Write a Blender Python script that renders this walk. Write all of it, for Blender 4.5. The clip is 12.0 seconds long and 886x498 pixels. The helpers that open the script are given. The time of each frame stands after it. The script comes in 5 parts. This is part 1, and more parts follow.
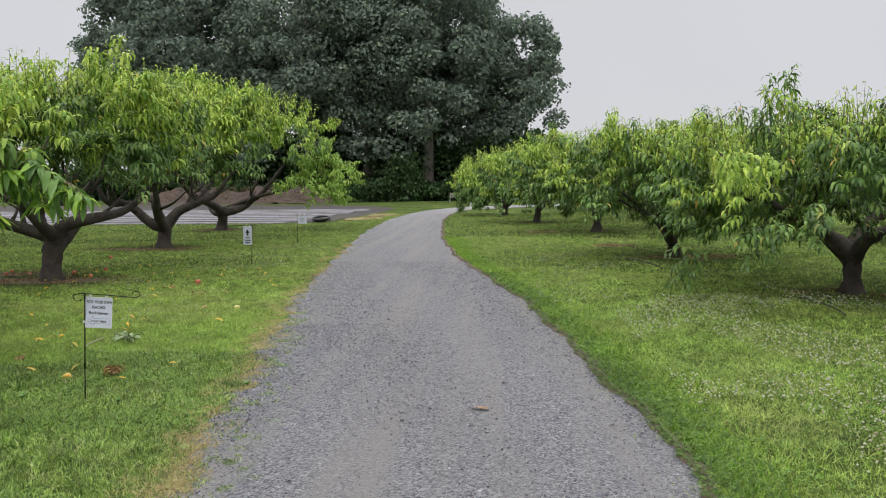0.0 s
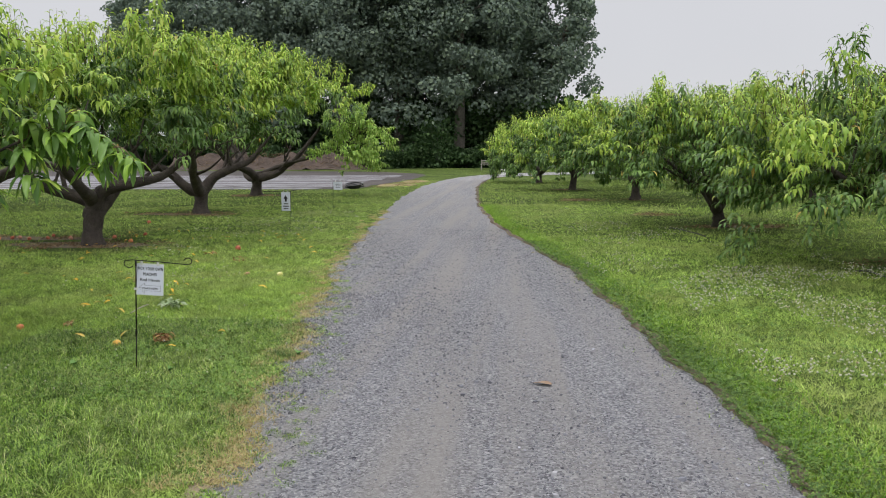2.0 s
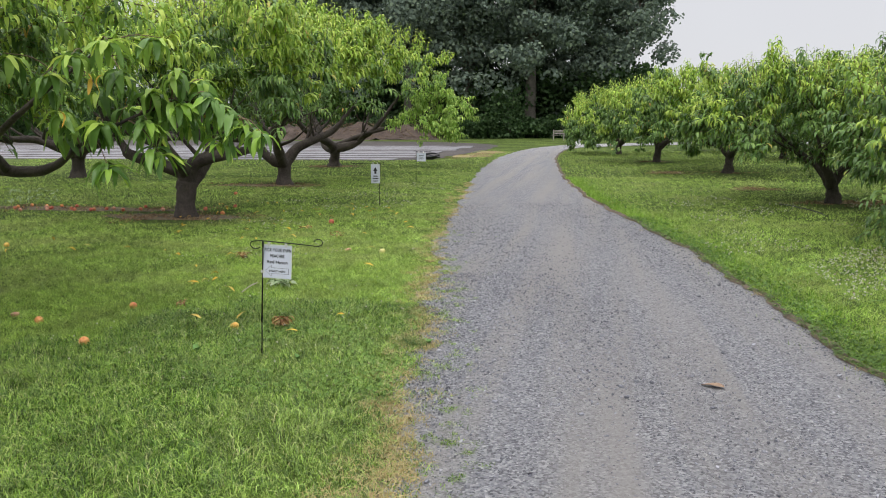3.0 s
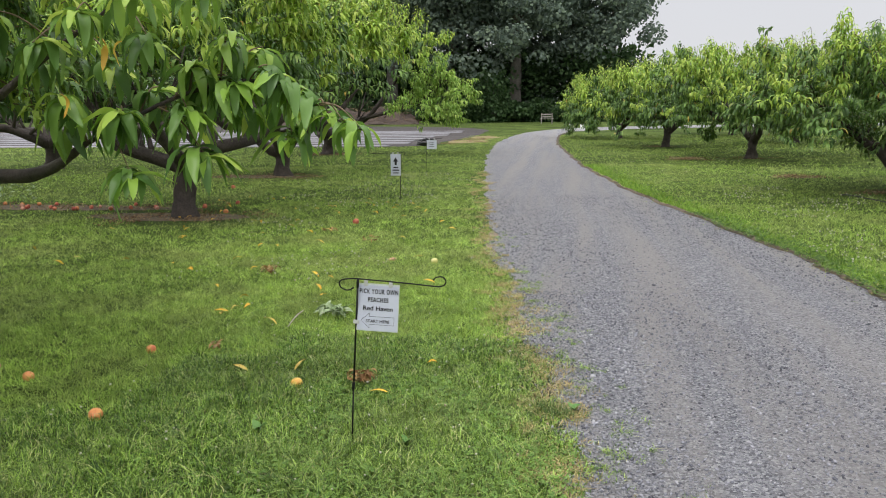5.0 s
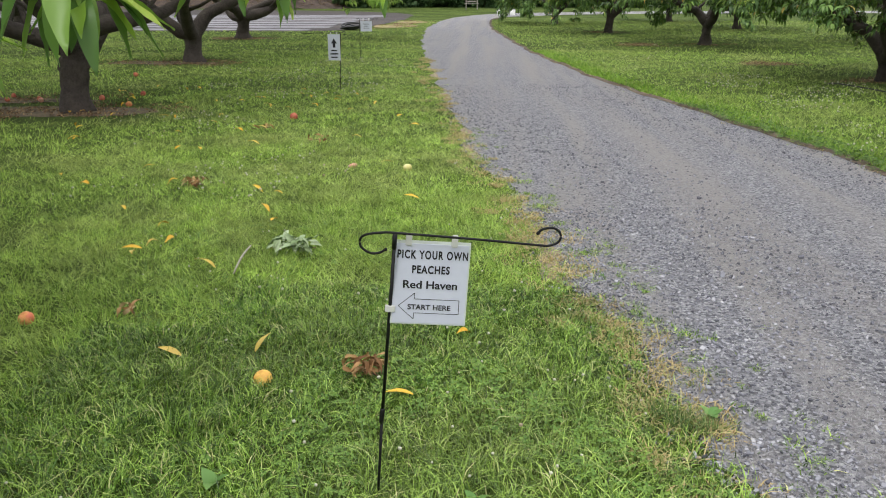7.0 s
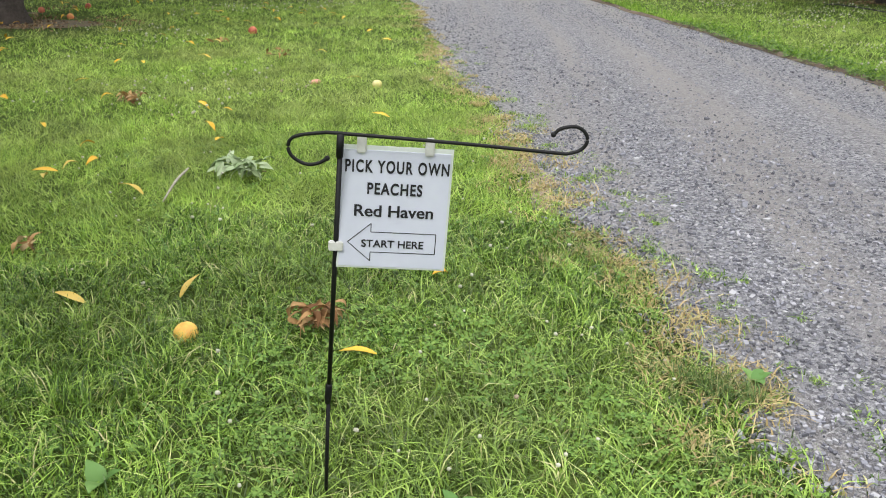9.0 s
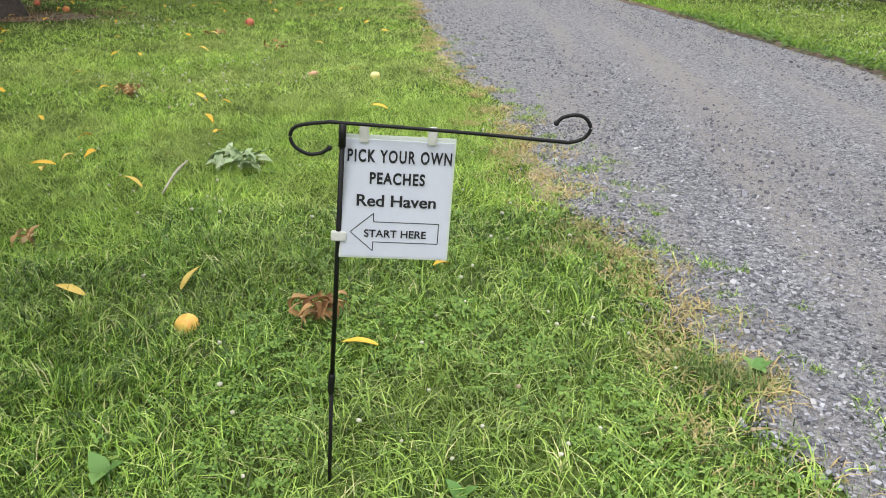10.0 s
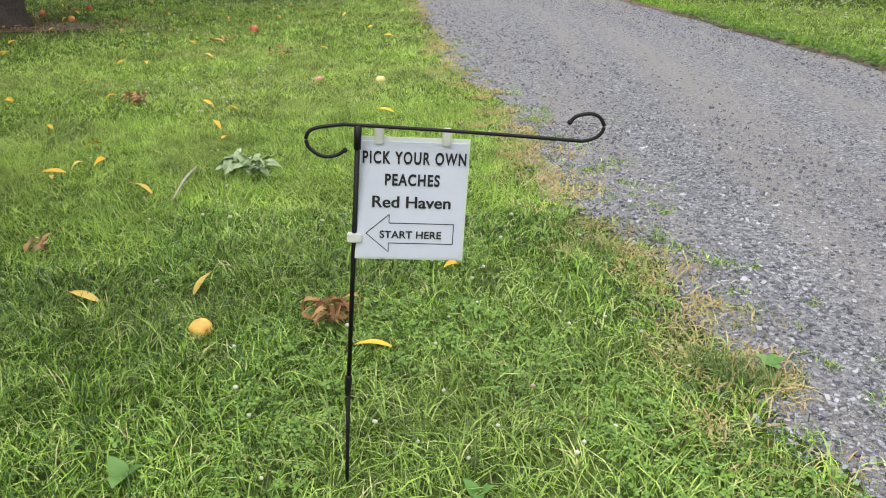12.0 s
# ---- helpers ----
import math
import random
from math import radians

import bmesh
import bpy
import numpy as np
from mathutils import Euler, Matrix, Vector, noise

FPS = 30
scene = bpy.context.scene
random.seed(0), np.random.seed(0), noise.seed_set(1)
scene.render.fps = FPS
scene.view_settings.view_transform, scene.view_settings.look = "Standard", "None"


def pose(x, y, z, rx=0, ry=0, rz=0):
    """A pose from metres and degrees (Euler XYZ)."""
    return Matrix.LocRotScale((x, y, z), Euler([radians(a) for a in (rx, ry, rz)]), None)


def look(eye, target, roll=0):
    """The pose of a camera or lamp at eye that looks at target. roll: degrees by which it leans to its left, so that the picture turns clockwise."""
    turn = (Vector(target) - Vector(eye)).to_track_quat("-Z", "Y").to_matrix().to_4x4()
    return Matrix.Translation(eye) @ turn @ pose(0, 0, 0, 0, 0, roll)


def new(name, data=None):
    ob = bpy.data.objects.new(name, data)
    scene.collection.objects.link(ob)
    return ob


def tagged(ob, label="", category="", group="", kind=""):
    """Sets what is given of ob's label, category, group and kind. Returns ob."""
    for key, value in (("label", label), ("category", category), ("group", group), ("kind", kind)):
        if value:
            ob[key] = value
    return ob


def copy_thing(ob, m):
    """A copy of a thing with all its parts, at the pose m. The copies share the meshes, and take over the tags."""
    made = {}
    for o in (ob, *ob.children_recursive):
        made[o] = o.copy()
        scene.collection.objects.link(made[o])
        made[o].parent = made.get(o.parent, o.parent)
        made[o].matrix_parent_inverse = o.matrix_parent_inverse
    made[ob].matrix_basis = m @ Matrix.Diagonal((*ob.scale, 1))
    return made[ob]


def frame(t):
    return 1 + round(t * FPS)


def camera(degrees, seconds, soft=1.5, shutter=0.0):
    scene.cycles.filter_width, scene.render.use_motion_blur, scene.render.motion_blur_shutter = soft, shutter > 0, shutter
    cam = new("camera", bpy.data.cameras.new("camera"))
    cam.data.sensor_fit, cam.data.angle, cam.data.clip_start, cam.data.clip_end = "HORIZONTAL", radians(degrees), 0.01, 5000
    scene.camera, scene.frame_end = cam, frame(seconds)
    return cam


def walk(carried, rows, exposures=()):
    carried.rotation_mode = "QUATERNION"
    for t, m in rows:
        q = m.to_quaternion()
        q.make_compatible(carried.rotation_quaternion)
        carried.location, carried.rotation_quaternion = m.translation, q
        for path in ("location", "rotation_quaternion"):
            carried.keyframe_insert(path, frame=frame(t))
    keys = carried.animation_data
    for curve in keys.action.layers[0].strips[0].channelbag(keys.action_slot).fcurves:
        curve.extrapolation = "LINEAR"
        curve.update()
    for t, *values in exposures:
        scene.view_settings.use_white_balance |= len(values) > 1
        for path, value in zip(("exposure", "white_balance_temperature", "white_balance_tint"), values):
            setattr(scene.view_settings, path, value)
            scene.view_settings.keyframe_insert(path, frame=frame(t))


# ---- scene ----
cam = camera(59.0, 12.0, soft=1.0)
PATH = [
    (0, (0.367, -0.523, 1.557), (0.226, 1.465, 1.392), -0.6),
    (0.5, (0.334, -0.475, 1.546), (0.225, 1.515, 1.37), -0.5),
    (1, (0.313, -0.423, 1.536), (0.201, 1.565, 1.348), -0.4),
    (1.5, (0.269, -0.395, 1.534), (0.115, 1.588, 1.324), -0.3),
    (2, (0.128, -0.321, 1.547), (-0.084, 1.653, 1.299), -0.3),
    (2.5, (-0.14, -0.162, 1.544), (-0.427, 1.796, 1.254), -0.2),
    (3, (-0.486, 0.097, 1.566), (-0.855, 2.037, 1.244), -0.3),
    (3.5, (-0.774, 0.464, 1.572), (-1.181, 2.392, 1.231), -0.4),
    (3.7, (-0.882, 0.593, 1.578), (-1.288, 2.521, 1.233), -0.6),
    (5.3, (-1.834, 1.65, 1.577), (-2.109, 3.596, 1.205), -0.7),
    (5.5, (-1.948, 1.787, 1.562), (-2.203, 3.733, 1.178), -0.8),
    (6, (-2.103, 2.207, 1.505), (-2.312, 4.148, 1.07), -0.8),
    (6.5, (-2.216, 2.633, 1.477), (-2.366, 4.557, 0.95), -0.4),
    (7, (-2.369, 3.001, 1.368), (-2.461, 4.897, 0.741), 0.0),
    (7.5, (-2.389, 3.322, 1.205), (-2.454, 5.189, 0.491), 0.2),
    (7.7, (-2.378, 3.413, 1.169), (-2.434, 5.273, 0.436), 0.5),
    (9.5, (-2.391, 3.577, 1.135), (-2.413, 5.412, 0.339), 0.7),
    (10, (-2.395, 3.573, 1.132), (-2.416, 5.404, 0.328), 0.6),
    (10.5, (-2.401, 3.574, 1.131), (-2.431, 5.405, 0.328), 0.3),
    (11, (-2.409, 3.566, 1.135), (-2.445, 5.402, 0.341), 0.1),
    (11.5, (-2.415, 3.555, 1.138), (-2.449, 5.392, 0.348), -0.1),
    (12, (-2.413, 3.562, 1.13), (-2.447, 5.397, 0.334), -0.4),
]
walk(cam, [(t, look(eye, target, roll)) for t, eye, target, roll in PATH],
     exposures=[(0.0, 0.05), (1.5, 0.05), (2.5, 0.14), (3.7, 0.28), (5.5, 0.18), (6.0, 0.18), (6.5, 0.36), (7.0, 0.22), (7.5, 0.40), (9.5, 0.48), (12.0, 0.48)])

# ---- world and sun: bright overcast sky, three times brighter overhead than at the horizon ----
world = bpy.data.worlds.new("overcast_sky")
scene.world = world
world.use_nodes = True
wn, wl = world.node_tree.nodes, world.node_tree.links
wn.clear()
w_out = wn.new("ShaderNodeOutputWorld")
w_bg = wn.new("ShaderNodeBackground")
w_sky = wn.new("ShaderNodeTexSky")
w_sky.sky_type = "NISHITA"
w_sky.sun_disc = False
w_sky.sun_elevation, w_sky.sun_rotation = radians(58), radians(205)
w_bg.inputs["Strength"].default_value = 0.1
w_tc = wn.new("ShaderNodeTexCoord")
w_sep = wn.new("ShaderNodeSeparateXYZ")
w_ramp = wn.new("ShaderNodeValToRGB")
w_ramp.color_ramp.elements[0].position, w_ramp.color_ramp.elements[0].color = 0.0, (0.285, 0.285, 0.30, 1)
w_ramp.color_ramp.elements[1].position, w_ramp.color_ramp.elements[1].color = 1.0, (0.97, 0.97, 1.0, 1)
w_mid = w_ramp.color_ramp.elements.new(0.3)
w_mid.color = (0.30, 0.30, 0.312, 1)
w_cloud = wn.new("ShaderNodeTexNoise")
w_cloud.inputs["Scale"].default_value, w_cloud.inputs["Detail"].default_value = 2.2, 4
w_cr = wn.new("ShaderNodeMapRange")
w_cr.inputs["To Min"].default_value, w_cr.inputs["To Max"].default_value = 21.0, 24.0
w_mul = wn.new("ShaderNodeVectorMath")
w_mul.operation = "SCALE"
w_mix = wn.new("ShaderNodeMix")
w_mix.data_type = "RGBA"
w_mix.inputs["Factor"].default_value = 0.93
wl.new(w_tc.outputs["Generated"], w_sep.inputs[0])
wl.new(w_sep.outputs["Z"], w_ramp.inputs["Fac"])
wl.new(w_tc.outputs["Generated"], w_cloud.inputs["Vector"])
wl.new(w_cloud.outputs["Fac"], w_cr.inputs["Value"])
wl.new(w_ramp.outputs["Color"], w_mul.inputs[0])
wl.new(w_cr.outputs["Result"], w_mul.inputs["Scale"])
wl.new(w_sky.outputs["Color"], w_mix.inputs["A"])
wl.new(w_mul.outputs["Vector"], w_mix.inputs["B"])
wl.new(w_mix.outputs["Result"], w_bg.inputs["Color"])
wl.new(w_bg.outputs["Background"], w_out.inputs["Surface"])

sun_data = bpy.data.lights.new("sun", "SUN")
sun_data.energy, sun_data.angle, sun_data.color = 1.3, radians(25), (1.0, 0.97, 0.92)
sun = new("sun", sun_data)
sun.matrix_world = look((0, 0, 40), (12, 26, 0))


# ---- materials ----
def node_mat(name):
    m = bpy.data.materials.new(name)
    m.use_nodes = True
    return m, m.node_tree.nodes, m.node_tree.links, m.node_tree.nodes["Principled BSDF"]


def ramp(nodes, stops):
    r = nodes.new("ShaderNodeValToRGB")
    e = r.color_ramp.elements
    while len(e) < len(stops):
        e.new(0.5)
    for el, (p, c) in zip(e, stops):
        el.position, el.color = p, (*c, 1)
    return r


def noise_tex(nodes, links, scale, detail=5, rough=0.6, coord="Object"):
    tc = nodes.new("ShaderNodeTexCoord")
    n = nodes.new("ShaderNodeTexNoise")
    n.inputs["Scale"].default_value, n.inputs["Detail"].default_value, n.inputs["Roughness"].default_value = scale, detail, rough
    links.new(tc.outputs[coord], n.inputs["Vector"])
    return n


def surface(name, c1, c2, scale, rough=0.7, bump=0.3, bump_scale=None, metal=0.0, dist=0.01):
    """Two tones mixed by coarse and fine noise, with fine relief."""
    m, n, l, b = node_mat(name)
    a = noise_tex(n, l, scale)
    f = noise_tex(n, l, bump_scale or scale * 7)
    mx = n.new("ShaderNodeMath")
    mx.operation = "MULTIPLY_ADD"
    mx.inputs[1].default_value = 0.45
    l.new(f.outputs["Fac"], mx.inputs[0])
    sc = n.new("ShaderNodeMath")
    sc.operation = "MULTIPLY"
    sc.inputs[1].default_value = 0.6
    l.new(a.outputs["Fac"], sc.inputs[0])
    l.new(sc.outputs[0], mx.inputs[2])
    r = ramp(n, [(0.35, c1), (0.68, c2)])
    l.new(mx.outputs[0], r.inputs["Fac"])
    l.new(r.outputs["Color"], b.inputs["Base Color"])
    b.inputs["Roughness"].default_value, b.inputs["Metallic"].default_value = rough, metal
    if bump:
        bp = n.new("ShaderNodeBump")
        bp.inputs["Strength"].default_value, bp.inputs["Distance"].default_value = bump, dist
        l.new(f.outputs["Fac"], bp.inputs["Height"])
        l.new(bp.outputs["Normal"], b.inputs["Normal"])
    return m


def leafy(name, stops, rough=0.5, through_light=0.35, by_object=False, patches=None, patchy=0.7, mottle=0.0):
    """Leaves: tone varies leaf by leaf, some light passes through."""
    m, n, l, b = node_mat(name)
    if by_object:
        src = n.new("ShaderNodeObjectInfo").outputs["Random"]
    else:
        src = n.new("ShaderNodeNewGeometry").outputs["Random Per Island"]
    r = ramp(n, stops)
    l.new(src, r.inputs["Fac"])
    big = noise_tex(n, l, 1.3, 3)
    hs = n.new("ShaderNodeHueSaturation")
    mr = n.new("ShaderNodeMapRange")
    mr.inputs["From Min"].default_value, mr.inputs["From Max"].default_value = 0.3, 0.7
    mr.inputs["To Min"].default_value, mr.inputs["To Max"].default_value = 0.8, 1.2
    l.new(big.outputs["Fac"], mr.inputs["Value"])
    if mottle:
        small = noise_tex(n, l, 7.0, 3)
        ms = n.new("ShaderNodeMapRange")
        ms.inputs["From Min"].default_value, ms.inputs["From Max"].default_value = 0.3, 0.7
        ms.inputs["To Min"].default_value, ms.inputs["To Max"].default_value = 1 - mottle, 1 + mottle
        l.new(small.outputs["Fac"], ms.inputs["Value"])
        both = n.new("ShaderNodeMath")
        both.operation = "MULTIPLY"
        l.new(mr.outputs["Result"], both.inputs[0])
        l.new(ms.outputs["Result"], both.inputs[1])
        l.new(both.outputs[0], hs.inputs["Value"])
    else:
        l.new(mr.outputs["Result"], hs.inputs["Value"])
    if patches:
        pn = noise_tex(n, l, 0.7, 5)
        pf = ramp(n, [(0.46, (0, 0, 0)), (0.68, (patchy,) * 3)])
        pm = n.new("ShaderNodeMix")
        pm.data_type = "RGBA"
        pm.inputs["B"].default_value = (*patches, 1)
        l.new(pn.outputs["Fac"], pf.inputs["Fac"])
        l.new(pf.outputs["Color"], pm.inputs["Factor"])
        l.new(r.outputs["Color"], pm.inputs["A"])
        l.new(pm.outputs["Result"], hs.inputs["Color"])
    else:
        l.new(r.outputs["Color"], hs.inputs["Color"])
    l.new(hs.outputs["Color"], b.inputs["Base Color"])
    b.inputs["Roughness"].default_value = rough
    b.inputs["Specular IOR Level"].default_value = 0.35
    t = n.new("ShaderNodeBsdfTranslucent")
    l.new(hs.outputs["Color"], t.inputs["Color"])
    mix = n.new("ShaderNodeMixShader")
    mix.inputs["Fac"].default_value = through_light
    l.new(b.outputs["BSDF"], mix.inputs[1])
    l.new(t.outputs["BSDF"], mix.inputs[2])
    l.new(mix.outputs["Shader"], n["Material Output"].inputs["Surface"])
    return m


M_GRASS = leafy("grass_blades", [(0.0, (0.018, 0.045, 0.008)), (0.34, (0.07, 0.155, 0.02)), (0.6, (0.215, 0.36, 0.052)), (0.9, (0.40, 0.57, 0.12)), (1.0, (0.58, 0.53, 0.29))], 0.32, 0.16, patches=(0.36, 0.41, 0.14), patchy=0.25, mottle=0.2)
# Blades beyond the near ring: paler, with a narrower tone range.
M_GRASS_FAR = leafy("paler_far_grass", [(0.0, (0.12, 0.22, 0.035)), (0.4, (0.29, 0.445, 0.075)), (1.0, (0.48, 0.61, 0.155))], 0.5, 0.34, patches=(0.40, 0.43, 0.16), mottle=0.3)
M_STRAW = leafy("straw_blades", [(0.0, (0.38, 0.29, 0.14)), (0.6, (0.50, 0.40, 0.20)), (1.0, (0.24, 0.28, 0.09))], 0.8, 0.15)
M_CLOVER = leafy("clover_leaves", [(0.0, (0.085, 0.18, 0.03)), (1.0, (0.20, 0.32, 0.06))], 0.55, 0.2)
M_FLOWER = leafy("clover_flowers", [(0.0, (0.45, 0.45, 0.34)), (0.8, (0.58, 0.57, 0.47)), (1.0, (0.36, 0.27, 0.17))], 0.9, 0.2)
# Older and younger leaves; their contrast also paints crown shade and top light.
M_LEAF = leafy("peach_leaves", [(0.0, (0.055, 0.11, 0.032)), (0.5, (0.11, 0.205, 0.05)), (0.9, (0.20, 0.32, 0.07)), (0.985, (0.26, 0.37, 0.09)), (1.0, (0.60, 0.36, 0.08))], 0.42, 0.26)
M_YOUNG_LIT = leafy("young_lit_peach_leaves", [(0.0, (0.17, 0.30, 0.05)), (0.5, (0.33, 0.48, 0.075)), (1.0, (0.56, 0.66, 0.13))], 0.42, 0.34)
# Distance haze painted in: leaf tones lifted and greyed towards blue.
M_WOODS_HAZE = leafy("hazed_woodland_leaves", [(0.0, (0.125, 0.168, 0.14)), (0.6, (0.162, 0.215, 0.165)), (1.0, (0.21, 0.27, 0.18))], 0.8, 0.32)
M_SHRUB = leafy("undergrowth_leaves", [(0.0, (0.028, 0.062, 0.022)), (0.6, (0.05, 0.10, 0.032)), (1.0, (0.085, 0.15, 0.048))], 0.6, 0.25)
M_BARK = surface("peach_bark", (0.022, 0.017, 0.015), (0.085, 0.068, 0.058), 5, 0.9, 0.9, 38, dist=0.02)
M_TWIG = surface("twig_bark", (0.09, 0.055, 0.035), (0.2, 0.15, 0.08), 9, 0.8, 0.3)
M_WOODBARK = surface("woodland_bark", (0.06, 0.055, 0.045), (0.16, 0.145, 0.12), 2, 0.9, 0.6, 14, dist=0.04)
M_BLACK = surface("black_steel", (0.004, 0.004, 0.0045), (0.010, 0.010, 0.011), 30, 0.5, 0.1)
M_BLACK.node_tree.nodes["Principled BSDF"].inputs["Specular IOR Level"].default_value = 0.25


# ---- mesh building ----
def tri_mesh(name, verts, tris, smooth=True):
    """A mesh from arrays of points and triangles."""
    me = bpy.data.meshes.new(name)
    verts, tris = np.asarray(verts, np.float32), np.asarray(tris, np.int32)
    me.vertices.add(len(verts))
    me.vertices.foreach_set("co", verts.ravel())
    me.loops.add(tris.size)
    me.loops.foreach_set("vertex_index", tris.ravel())
    me.polygons.add(len(tris))
    me.polygons.foreach_set("loop_start", np.arange(0, tris.size, 3, dtype=np.int32))
    me.polygons.foreach_set("use_smooth", np.full(len(tris), smooth))
    me.update(calc_edges=True)
    return me


def part(name, shape, material, parent=None, label="", place=None):
    """Links a bmesh or mesh as one object, under parent where given."""
    if isinstance(shape, bmesh.types.BMesh):
        me = bpy.data.meshes.new(name)
        shape.to_mesh(me)
        shape.free()
    else:
        me = shape
    if not me.materials:
        me.materials.append(material)
    ob = new(name, me)
    ob.parent = parent
    if place is not None:
        ob.matrix_basis = place
    if label:
        tagged(ob, label)
    return ob


def joined(pieces):
    """One (verts, tris) out of several."""
    v, t, k = [], [], 0
    for a, b in pieces:
        v.append(np.asarray(a, float))
        t.append(np.asarray(b, int) + k)
        k += len(a)
    return np.concatenate(v), np.concatenate(t)


def tube(points, radii, sides=8, rough=0.0, rng=None, cap=True):
    """A tapered round tube along a line of points."""
    p = np.asarray(points, float)
    n = len(p)
    tan = np.gradient(p, axis=0)
    tan /= np.linalg.norm(tan, axis=1)[:, None] + 1e-9
    ref = np.array([0.0, 0, 1]) if abs(tan[0][2]) < 0.8 else np.array([1.0, 0, 0])
    ang = np.arange(sides) * 2 * math.pi / sides
    rows = []
    for i in range(n):
        u = np.cross(tan[i], ref)
        u /= np.linalg.norm(u) + 1e-9
        w = np.cross(u, tan[i])
        r = radii[i] * (1 + (rng.normal(0, rough, sides) if rng is not None and rough else np.zeros(sides)))
        rows.append(p[i] + np.outer(np.cos(ang) * r, u) + np.outer(np.sin(ang) * r, w))
    v = np.concatenate(rows + [p[:1], p[-1:]])
    t = []
    for i in range(n - 1):
        for j in range(sides):
            a, b = i * sides + j, i * sides + (j + 1) % sides
            t += [(a, a + sides, b), (b, a + sides, b + sides)]
    if cap:
        for j in range(sides):
            t += [(n * sides, j, (j + 1) % sides), (n * sides + 1, (n - 1) * sides + (j + 1) % sides, (n - 1) * sides + j)]
    return v, np.array(t)


def spline(points, k=5):
    """A smooth line through a few points."""
    p = np.asarray(points, float)
    q = np.concatenate([[2 * p[0] - p[1]], p, [2 * p[-1] - p[-2]]])
    out = []
    for i in range(1, len(q) - 2):
        for s in np.arange(k) / k:
            a, b, c, d = q[i - 1], q[i], q[i + 1], q[i + 2]
            out.append(0.5 * (2 * b + (c - a) * s + (2 * a - 5 * b + 4 * c - d) * s ** 2 + (3 * b - a - 3 * c + d) * s ** 3))
    out.append(p[-1])
    return np.array(out)


def unit(a):
    return a / (np.linalg.norm(a, axis=-1, keepdims=True) + 1e-9)


def leaf_arrays(rng, p, d, length, width, bend, fold=True):
    """Pointed leaves at p that grow along d and arch over by bend radians."""
    n = len(p)
    flat = unit(d * np.array([1, 1, 0]) + rng.normal(0, 0.02, (n, 3)) * np.array([1, 1, 0]))
    e0 = np.arcsin(np.clip(unit(d)[:, 2], -0.95, 0.95))
    zed = np.array([0, 0, 1.0])
    side = unit(np.cross(flat, zed) + rng.normal(0, 0.22, (n, 3)))
    far = fold == "far"
    fold = fold is True
    st = (0.0, 0.45, 1.0) if far else (0.0, 0.28, 0.62, 1.0)
    wid = (0.45, 1.0, 0.0) if far else (0.3, 1.0, 0.8, 0.0)
    ang = (0.0, 0.45, 1.0) if far else (0.0, 0.25, 0.65, 1.0)
    c, rows = p, []
    for k, (u, w) in enumerate(zip(st, wid)):
        if k:
            a = e0 - bend * ang[k]
            c = c + (flat * np.cos(a)[:, None] + zed * np.sin(a)[:, None]) * (length * (u - st[k - 1]))[:, None]
        if u == 1.0:
            rows.append(c)
            continue
        a = e0 - bend * ang[k]
        up = flat * -np.sin(a)[:, None] + zed * np.cos(a)[:, None]
        off = side * (width * w * 0.5)[:, None]
        lift = up * (width * w * 0.2)[:, None] if fold else 0
        rows += [c - off + lift, c + off + lift]
        if fold:
            rows.append(c)
    v = np.stack(rows, 1)
    m = v.shape[1]
    if fold:
        loc = []
        for i in (0, 3):
            a, b, c, a2, b2, c2 = i, i + 1, i + 2, i + 3, i + 4, i + 5
            loc += [(a, c, a2), (c, c2, a2), (c, b, c2), (b, b2, c2)]
        loc += [(6, 8, 9), (8, 7, 9)]
    elif far:
        loc = [(0, 1, 2), (1, 3, 2), (2, 3, 4)]
    else:
        loc = [(0, 1, 2), (1, 3, 2), (2, 3, 4), (3, 5, 4), (4, 5, 6)]
    t = (np.arange(n) * m)[:, None, None] + np.array(loc)[None]
    return v.reshape(-1, 3), t.reshape(-1, 3)


def clump_arrays(rng, p, d, length, width):
    """Sprays of leaves far off: bent diamonds."""
    n = len(p)
    side = unit(np.cross(d, rng.normal(0, 1, (n, 3))))
    up = np.cross(side, d)
    c = p + d * (length * 0.5)[:, None] + up * (length * rng.uniform(-0.25, 0.25, n))[:, None]
    v = np.stack([p, c - side * (width * 0.5)[:, None], c + side * (width * 0.5)[:, None], p + d * length[:, None]], 1)
    t = (np.arange(n) * 4)[:, None, None] + np.array([(0, 2, 1), (1, 2, 3)])[None]
    return v.reshape(-1, 3), t.reshape(-1, 3)


